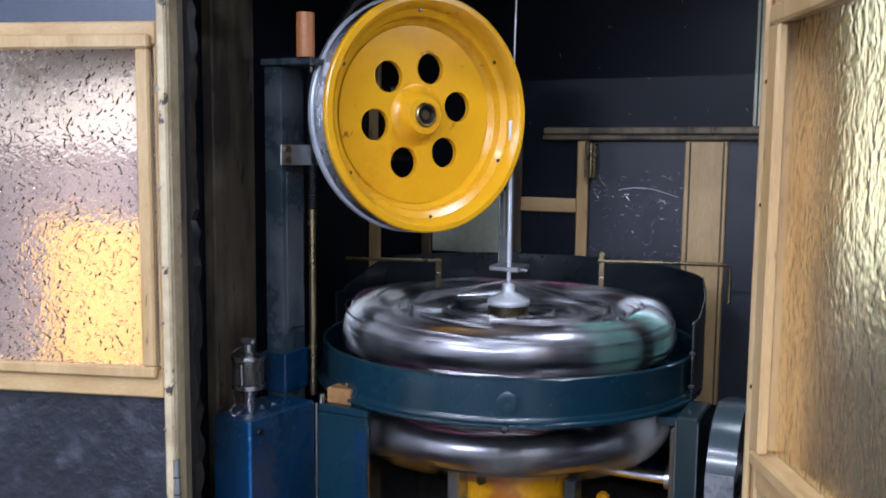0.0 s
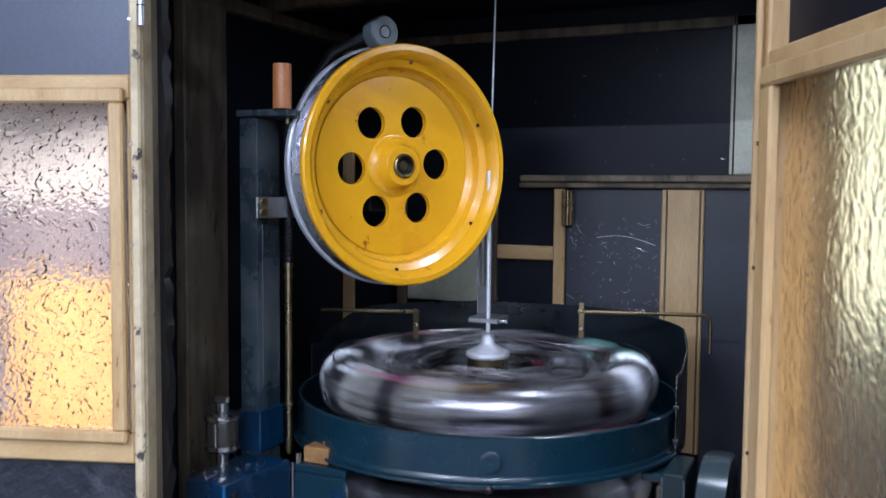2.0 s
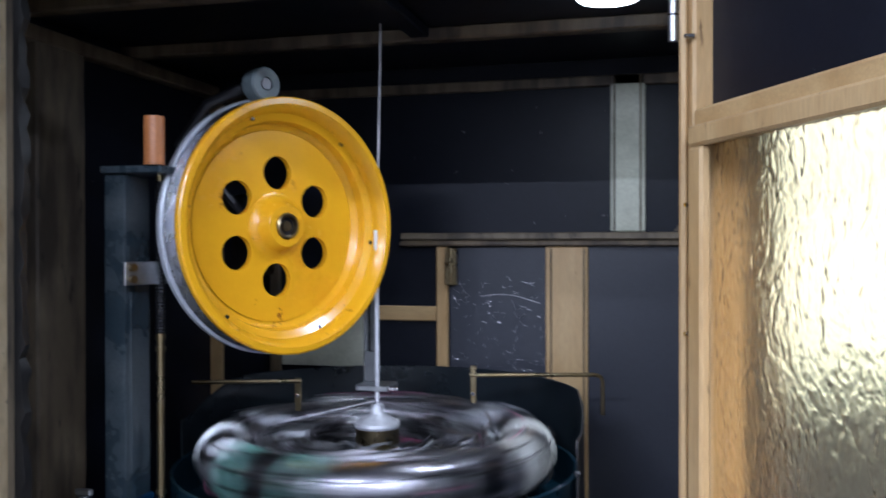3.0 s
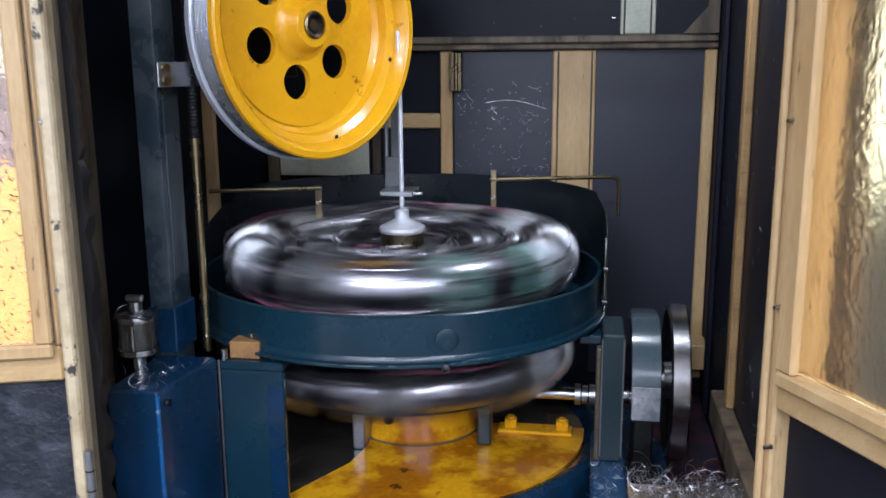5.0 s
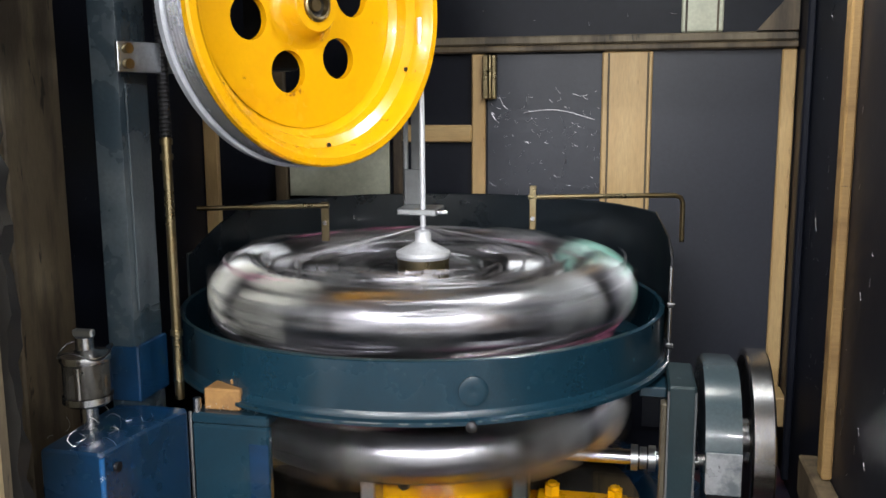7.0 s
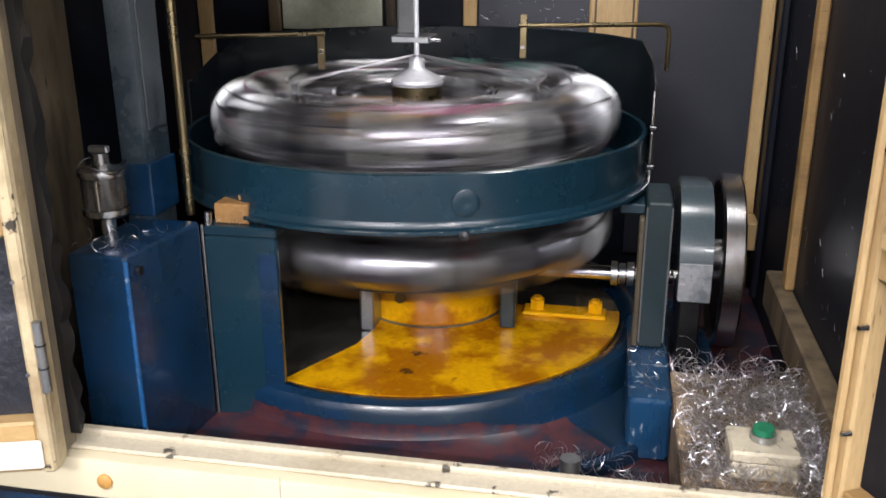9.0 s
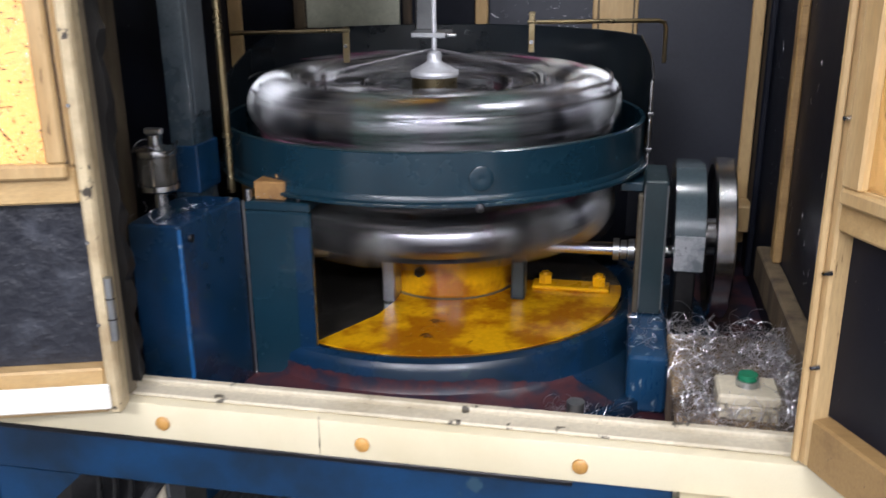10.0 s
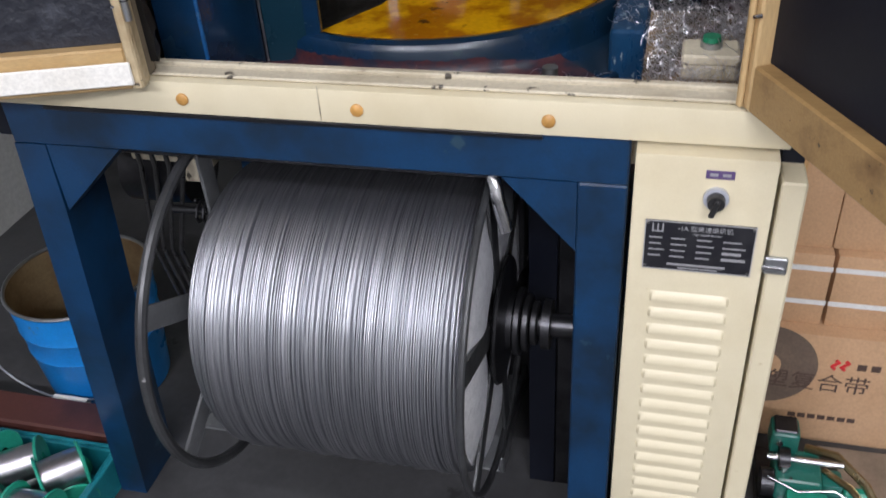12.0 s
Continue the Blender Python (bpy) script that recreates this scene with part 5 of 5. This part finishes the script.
    part("axle", rodded((-0.38, 0, 0), (0.325, 0, 0), 0.022, seg=24), DARK_STEEL, s)
    part("axle_nut", rodded((0.270, 0, 0), (0.285, 0, 0), 0.045, seg=24), DARK_STEEL, s)
    return s


WHEEL = capstan_wheel()
UPPER = rotor("upper_rotor", 1.14, "spinning upper drum with ten silver wire bobbins", 0.288, True)
LOWER = rotor("lower_rotor", 0.953, "spinning lower drum with eight silver wire bobbins", 0.285, False)
CAP = braid_cap()
SPOOL = take_up_spool()


def wires():
    lone("braided_wire", piped([(AX, AY, 1.225), (AX, AY - 0.002, 1.40), (AX - 0.004, AY + 0.004, 1.567)], 0.0045, seg=10), BRAID_PALE, (AX, AY, 1.225), "silver braided wire rising to the capstan wheel", "wire")
    lone("outgoing_wire", piped([(AX - 0.004, AY + 0.012, 1.567), (AX, AY + 0.01, 1.75), (AX + 0.008, AY, 1.9700)], 0.0022, seg=8), BRAID_PALE, (AX, AY, 1.567), "thin silver wire leading up through the roof", "wire")
    h = part("handle", piped([(-0.480, 1.118, 0.672), (-0.474, 1.110, 0.664), (-0.470, 1.105, 0.64), (-0.458, 1.105, 0.585)], 0.011, seg=12), STEEL, bpy.data.objects["machine_stand"], "bent bright steel handle beside the spool")
    part("handle_arm", piped([(-0.480, 1.118, 0.672), (-0.49, 1.16, 0.680), (-0.49, 1.22, 0.675)], 0.009, seg=10), DARK_STEEL, h)


wires()


def scraps(name, count, spots, seed, label, size=(0.008, 0.026), thick=0.00052):
    rnd = random.Random(seed)
    bm = bmesh.new()
    for _ in range(count):
        x0, x1, y0, y1, z, lift = spots[rnd.randrange(len(spots))]
        px, py = rnd.uniform(x0, x1), rnd.uniform(y0, y1)
        r, span, a0 = rnd.uniform(*size), rnd.uniform(1.2, 4.6), rnd.uniform(0, 6.3)
        tilt = Euler((rnd.uniform(-1.2, 1.2), rnd.uniform(-1.2, 1.2), rnd.uniform(0, 6.3))).to_matrix()
        pts = [tilt @ Vector((r * math.cos(a0 + span * k / 7), r * math.sin(a0 + span * k / 7) * rnd.uniform(0.9, 1.1), 0)) for k in range(8)]
        low = min(p.z for p in pts)
        up = rnd.random() ** 2 * lift
        pipe(bm, [(px + p.x, py + p.y, z + thick + p.z - low + up) for p in pts], thick, 3)
    return lone(name, bm, WIRE, (spots[0][0], spots[0][2], spots[0][4]), label, "wire scraps", kind="stuff")


scraps("wire_scraps", 1500, [(-0.265, -0.085, 1.17, 1.49, 0.8005, 0.03), (-0.265, -0.14, 1.17, 1.49, 0.8005, 0.02), (-0.13, -0.085, 1.16, 1.46, 0.8005, 0.03)], 5, "tangle of curly cut wire ends on the board", (0.007, 0.024), 0.00036)
scraps("wire_scraps", 34, [(-0.33, -0.28, 1.41, 1.56, 0.80, 0.0)], 16, "loose wire ends on the casting shoulder", (0.005, 0.012), 0.0004)
scraps("wire_scraps", 110, [(-0.94, -0.84, 1.38, 1.50, 1.0285, 0.0), (-0.94, -0.86, 1.42, 1.50, 1.0285, 0.0), (-0.94, -0.84, 1.38, 1.44, 1.0285, 0.0), (-1.06, -0.965, 1.22, 1.32, 1.0365, 0.0)], 6, "loose wire ends on the gear boxes", (0.004, 0.011), 0.00034)
scraps("wire_scraps", 170, [(-0.45, -0.33, 1.28, 1.36, 0.7285, 0.0), (-0.85, -0.30, 1.20, 1.29, 0.7005, 0.0), (-0.35, -0.28, 1.20, 1.36, 0.7005, 0.01)], 8, "loose wire ends on the primer floor", (0.006, 0.018), 0.0004)


def dust(name, count, x0, x1, y, z0, z1, seed, label, wall):
    """Short wire ends clinging to an upright panel."""
    rnd = random.Random(seed)
    bm = bmesh.new()
    for _ in range(count):
        u, z, a, n = rnd.uniform(x0, x1), z0 + (z1 - z0) * rnd.random() ** 1.6, rnd.uniform(0, 3.14), rnd.uniform(0.0015, 0.006) * (3 if rnd.random() < 0.06 else 1)
        pts = [(u + n * t * math.cos(a), z + n * t * math.sin(a) + 0.3 * n * t * t) for t in (-1, 0, 1)]
        pipe(bm, [(p, y, q) if wall == "back" else (y, p, q) for p, q in pts], 0.00028, 3)
    return lone(name, bm, WIRE, ((x0 + x1) / 2, y, z0) if wall == "back" else (y, (x0 + x1) / 2, z0), label, "wire dust", kind="stuff")


dust("wire_dust", 120, -0.672, -0.442, 2.1948, 1.22, 1.46, 41, "fine wire dust clinging to the back panel", "back")
dust("wire_dust", 90, 1.25, 2.0, -0.0706, 0.9, 1.6, 42, "fine wire dust clinging to the side panel", "side")
dust("wire_dust", 50, -1.1, -0.2, 2.1993, 1.22, 1.9, 43, "fine wire dust clinging to the back wall", "back")
lone("panel_scratch", piped([(-0.60 + 0.016 * k, 2.1948, 1.412 + 0.010 * math.sin(k * 0.4) - 0.0011 * k) for k in range(10)], 0.0007, 4), WIRE, (-0.53, 2.1948, 1.41), "bright curved wire stuck to the back panel", "wire")


# ---------------------------------------------------------------- round the machine
OUT = 1.1616
SHIFT = Matrix.Translation((-0.207, -0.033, 1.361)) @ Matrix.Scale(OUT, 4) @ Matrix.Translation((0.207, 0.033, -1.361))


def bucket():
    x, y = -1.40, 1.235
    b = thing("paint_pail", (x, y, 0), "open blue steel pail with a rusty inside", "bucket")
    here = pose(x, y, 0)
    part("body", lathed([(0.0, 0.0), (0.122, 0.0), (0.126, 0.004), (0.139, 0.15), (0.142, 0.155), (0.140, 0.16), (0.143, 0.205), (0.146, 0.21), (0.144, 0.215), (0.150, 0.285)], 64, here), BUCKET_BLUE, b)
    part("inside", lathed([(0.148, 0.286), (0.142, 0.21), (0.137, 0.155), (0.120, 0.006), (0.0, 0.006)], 64, here), BUCKET_IN, b)
    part("rolled_rim", lathed([(0.150 + 0.004 * math.cos(a), 0.287 + 0.004 * math.sin(a)) for a in [2 * math.pi * k / 8 for k in range(8)]], 64, here, loop=True), GALV, b)
    bail = part("bail", piped([(x + 0.155 * math.cos(a), y - 0.152, 0.20 - 0.13 * math.sin(a)) for a in [math.pi * k / 12 for k in range(13)]], 0.0025), GALV, b)
    part("grip", rodded((x - 0.03, y - 0.152, 0.071), (x + 0.05, y - 0.152, 0.071), 0.009), CHALK, bail)


bucket()


def crate():
    c = thing("bobbin_crate", (-1.36, 0.93, 0), "teal plastic crate full of green wire bobbins", "crate")
    x0, x1, y0, y1 = -1.52, -1.21, 0.72, 0.965
    for a in ((x0, x1, y1 - 0.008, y1), (x0, x1, y0, y0 + 0.008), (x0, x0 + 0.008, y0 + 0.0085, y1 - 0.0085), (x1 - 0.008, x1, y0 + 0.0085, y1 - 0.0085)):
        part("side", boxed(*a, 0.0045, 0.085, 0.002), CRATE_TEAL, c)
    part("bottom", boxed(x0, x1, y0, y1, 0, 0.004, 0), CRATE_TEAL, c)
    for a in ((x0 - 0.008, x1 + 0.008, y1 + 0.0005, y1 + 0.009), (x1 + 0.0005, x1 + 0.009, y0, y1)):
        part("lip", boxed(*a, 0.078, 0.088, 0.002), CRATE_TEAL, c)
    rnd = random.Random(12)
    first = None
    for k, (x, y, z) in enumerate([(x, y, z) for z in (0.053, 0.108) for x in (-1.455, -1.36, -1.265) for y in (0.79, 0.89)]):
        p = SHIFT @ Vector((x + rnd.uniform(-0.012, 0.012), y + rnd.uniform(-0.012, 0.012), z))
        m = pose(*p, 0, rnd.uniform(-6, 6), rnd.uniform(-50, 50))
        if first is None:
            first = new("spare_bobbin")
            PLACED[first] = Matrix()
            tagged(first, "silver wire bobbin with green plastic flanges", "bobbin", "spare bobbins in the crate")
            keep = [SHIFT.copy()]
            SHIFT.identity()
            part("wire", lathed([(0.014, -0.042), (0.038, -0.042), (0.0395, 0.0), (0.038, 0.042), (0.014, 0.042)], 28, pose(0, 0, 0, 0, 90)), WIRE, first)
            for s in (-1, 1):
                part("flange", lathed([(0.012, s * 0.0425), (0.050, s * 0.0425), (0.052, s * 0.0455), (0.050, s * 0.049), (0.040, s * 0.047), (0.012, s * 0.049)], 32, pose(0, 0, 0, 0, 90), loop=True), GREEN_PLASTIC, first)
            for r in range(4):
                SHIFT[r] = keep[0][r]
            first.matrix_basis = m
        else:
            copy_thing(first, m)


crate()
lone("steel_channel", boxed(-2.0, -1.225, 0.985, 1.065, 0.0, 0.095, 0.004), RED_BEAM, (-1.6, 1.02, 0), "red oxide steel channel lying on the floor", "beam")


def cartons():
    yb = 1.315

    def carton(x0, x1, y0, y1, z0, z1, label):
        c = thing("carton", ((x0 + x1) / 2, (y0 + y1) / 2, z0), label, "box", "stacked cartons")
        part("body", boxed(x0, x1, y0, y1, z0, z1, 0.004, seg=2), CARD, c)
        part("tape", boxed(x0 + 0.01, x1 - 0.01, (y0 + y1) / 2 - 0.025, (y0 + y1) / 2 + 0.025, z1 + 0.0002, z1 + 0.0008, 0), CARD_DARK, c)
        return c

    low = carton(-0.02, 0.42, yb, yb + 0.34, 0.0, 0.268, "brown cardboard carton printed with dark characters")
    writing("铝塑复合带", 0.0475, pose(0.068, yb - 0.0006, 0.152, 90), INK_BROWN, low)
    em = bmesh.new()
    for k in range(2):
        pipe(em, [(0.118 + 0.017 * k + 0.006 * math.sin(t * 2.1), yb - 0.0005, 0.192 + 0.022 * (1 - t / 3)) for t in (0, 0.75, 1.5, 2.25, 3)], 0.0035, 6)
    part("emblem", em, INK_RED, low)
    for x in (0.156, 0.180):
        part("print_bar", boxed(x, x + 0.016, yb - 0.0006, yb - 0.0002, 0.194, 0.209, 0), INK_BROWN, low)
    for k in range(7):
        part("print_bar", boxed(0.055 + 0.018 * k, 0.069 + 0.018 * k, yb - 0.0006, yb - 0.0002, 0.060, 0.071, 0), INK_BROWN, low)
    part("printed_coil", lathed([(0.030, 0.0), (0.095, 0.0)], 48, pose(-0.005, yb - 0.0003, 0.185, 90)), CARD_DARK, low)
    for k, (x0, x1) in enumerate(((-0.10, 0.082), (0.088, 0.30))):
        u = carton(x0, x1, yb + 0.03, yb + 0.30, 0.2685, 0.425, "plain brown cardboard carton bound with white strap")
        for z in (0.315, 0.390):
            part("strap", boxed(x0 - 0.001, x1 + 0.001, yb + 0.0285, yb + 0.0298, z, z + 0.010, 0), STRAP, u)
        v = carton(x0 - 0.01, x1 - 0.005, yb + 0.05, yb + 0.31, 0.4255, 0.60, "plain brown cardboard carton")


cartons()


def small_winder():
    x, y = 0.055, 1.185
    w = thing("bobbin_winder", (x, y, 0), "oily green-painted small winding machine on the floor", "machine")
    part("base", boxed(x - 0.06, x + 0.09, y - 0.09, y + 0.07, 0, 0.03, 0.004), DARK_STEEL, w)
    part("body", boxed(x - 0.035, x + 0.045, y - 0.06, y + 0.02, 0.0305, 0.085, 0.008, seg=3), MACHINE_GREEN, w)
    part("head", boxed(x - 0.045, x + 0.005, y + 0.0, y + 0.05, 0.0855, 0.135, 0.008, seg=3, m=None), MACHINE_GREEN, w)
    part("bracket", boxed(x + 0.0455, x + 0.082, y - 0.05, y - 0.01, 0.0305, 0.075, 0.006, seg=2), MACHINE_GREEN, w)
    part("spindle", rodded((x - 0.05, y - 0.02, 0.098), (x + 0.08, y - 0.02, 0.098), 0.006), STEEL, w)
    part("pulley", rodded((x - 0.030, y - 0.02, 0.098), (x - 0.012, y - 0.02, 0.098), 0.020, seg=28), DARK_STEEL, w)
    part("knob", rodded((x - 0.02, y - 0.035, 0.0855), (x - 0.02, y - 0.035, 0.10), 0.010), STEEL, w)
    part("lever", piped([(x + 0.05, y - 0.02, 0.08), (x + 0.09, y - 0.06, 0.085), (x + 0.13, y - 0.10, 0.06)], 0.006, 8), BRASS, w)
    part("front_block", boxed(x - 0.015, x + 0.055, y - 0.088, y - 0.0605, 0.0305, 0.066, 0.006, seg=2), GREEN_PLASTIC, w, "bright green clamp block")
    part("clamp_roller", rodded((x - 0.012, y - 0.098, 0.045), (x + 0.016, y - 0.098, 0.045), 0.011, seg=20), GALV, w)
    part("clamp_roller", rodded((x + 0.022, y - 0.098, 0.045), (x + 0.050, y - 0.098, 0.045), 0.011, seg=20), GALV, w)
    part("side_arm", boxed(x + 0.083, x + 0.125, y - 0.055, y - 0.035, 0.045, 0.066, 0.004), GREEN_PLASTIC, w)
    part("motor_drum", rodded((x - 0.058, y - 0.045, 0.058), (x - 0.0355, y - 0.045, 0.058), 0.026, seg=28), DARK_STEEL, w)
    part("head_screw", rodded((x - 0.030, y - 0.0005, 0.118), (x - 0.030, y - 0.006, 0.118), 0.006, seg=12), STEEL, w)
    part("head_cap", boxed(x - 0.040, x + 0.0, y + 0.004, y + 0.046, 0.1352, 0.141, 0.003), DARK_STEEL, w)
    part("tension_wire", piped([(x - 0.05, y - 0.06, 0.09), (x + 0.0, y - 0.08, 0.082), (x + 0.06, y - 0.075, 0.09), (x + 0.12, y - 0.09, 0.07)], 0.0016, 6), STEEL, w)
    part("brown_hose", piped([(x + 0.02, y + 0.02, 0.09), (x + 0.07, y + 0.0, 0.10), (x + 0.12, y - 0.04, 0.075), (x + 0.15, y - 0.08, 0.035)], 0.008, 8), BRASS, w)
    for dx, dy in ((-0.02, -0.07), (0.03, -0.07), (0.07, -0.06)):
        part("screw", rodded((x + dx, y + dy, 0.0305), (x + dx, y + dy, 0.045), 0.008, seg=10), STEEL, w)


small_winder()


def drip_tray():
    t = thing("drip_tray", (-0.8, 1.4, 0.0), "shallow dark steel drip tray under the spool", "tray")
    part("bottom", boxed(-1.12, -0.48, 1.12, 1.62, 0.0, 0.006, 0.001), GREY_PAINT, t)
    for a in ((-1.12, -0.48, 1.6205, 1.628), (-1.128, -1.1205, 1.12, 1.628), (-0.4795, -0.472, 1.12, 1.628)):
        part("rim", boxed(*a, 0.0, 0.04, 0.001), GALV, t)


drip_tray()


def spool_stand():
    t = thing("spool_stand", (-0.8, 1.35, 0.0), "dark flat-bar stand carrying the spool", "stand")
    for x in (-0.99, -0.86):
        part("strut", prism(bmesh.new(), [(x, 0.0065), (x + 0.035, 0.0065), (x + 0.055, 0.24), (x + 0.03, 0.24)], 1.30, 1.308), GREY_PAINT, t)
    part("tie_bar", boxed(-1.00, -0.60, 1.31, 1.322, 0.085, 0.105, 0.002), DARK_STEEL, t)
    part("hose", piped([(-1.02, 1.22, 0.012), (-0.94, 1.19, 0.014), (-0.86, 1.21, 0.03), (-0.80, 1.25, 0.08), (-0.77, 1.31, 0.16)], 0.010, 10), RUBBER, t)
    for x in (-0.97, -0.93):
        part("nut", rodded((x, 1.29, 0.03), (x, 1.275, 0.03), 0.014, seg=6), GALV, t)
    part("foot_block", boxed(-1.03, -0.93, 1.26, 1.33, 0.0065, 0.05, 0.004), DARK_STEEL, t)


spool_stand()
lone("steel_sheet", boxed(0.12, 0.5, 0.9, 1.30, 0.0, 0.004, 0.001), GALV, (0.3, 1.1, 0), "flat grey steel sheet on the floor", "sheet")


# ---------------------------------------------------------------- what turns, turns
def motions():
    whole = range(0, 361)
    base = Matrix.Translation(WHEEL_AT) @ WHEEL_TURN
    walk(WHEEL, [(k / 10, base @ pose(0, 0, 0, 0, 0, 72.0 + 25.8 * k / 10)) for k in range(0, 121)])
    walk(UPPER, [(k / 30, pose(AX, AY, 1.14, 0, 0, 31.0 * k)) for k in whole])
    walk(LOWER, [(k / 30, pose(AX, AY, 0.953, 0, 0, -31.0 * k)) for k in whole])
    walk(SPOOL, [(k / 10, pose(*SPOOL_AT, 30.0 * k / 10, 0, 0)) for k in range(0, 121)])


motions()
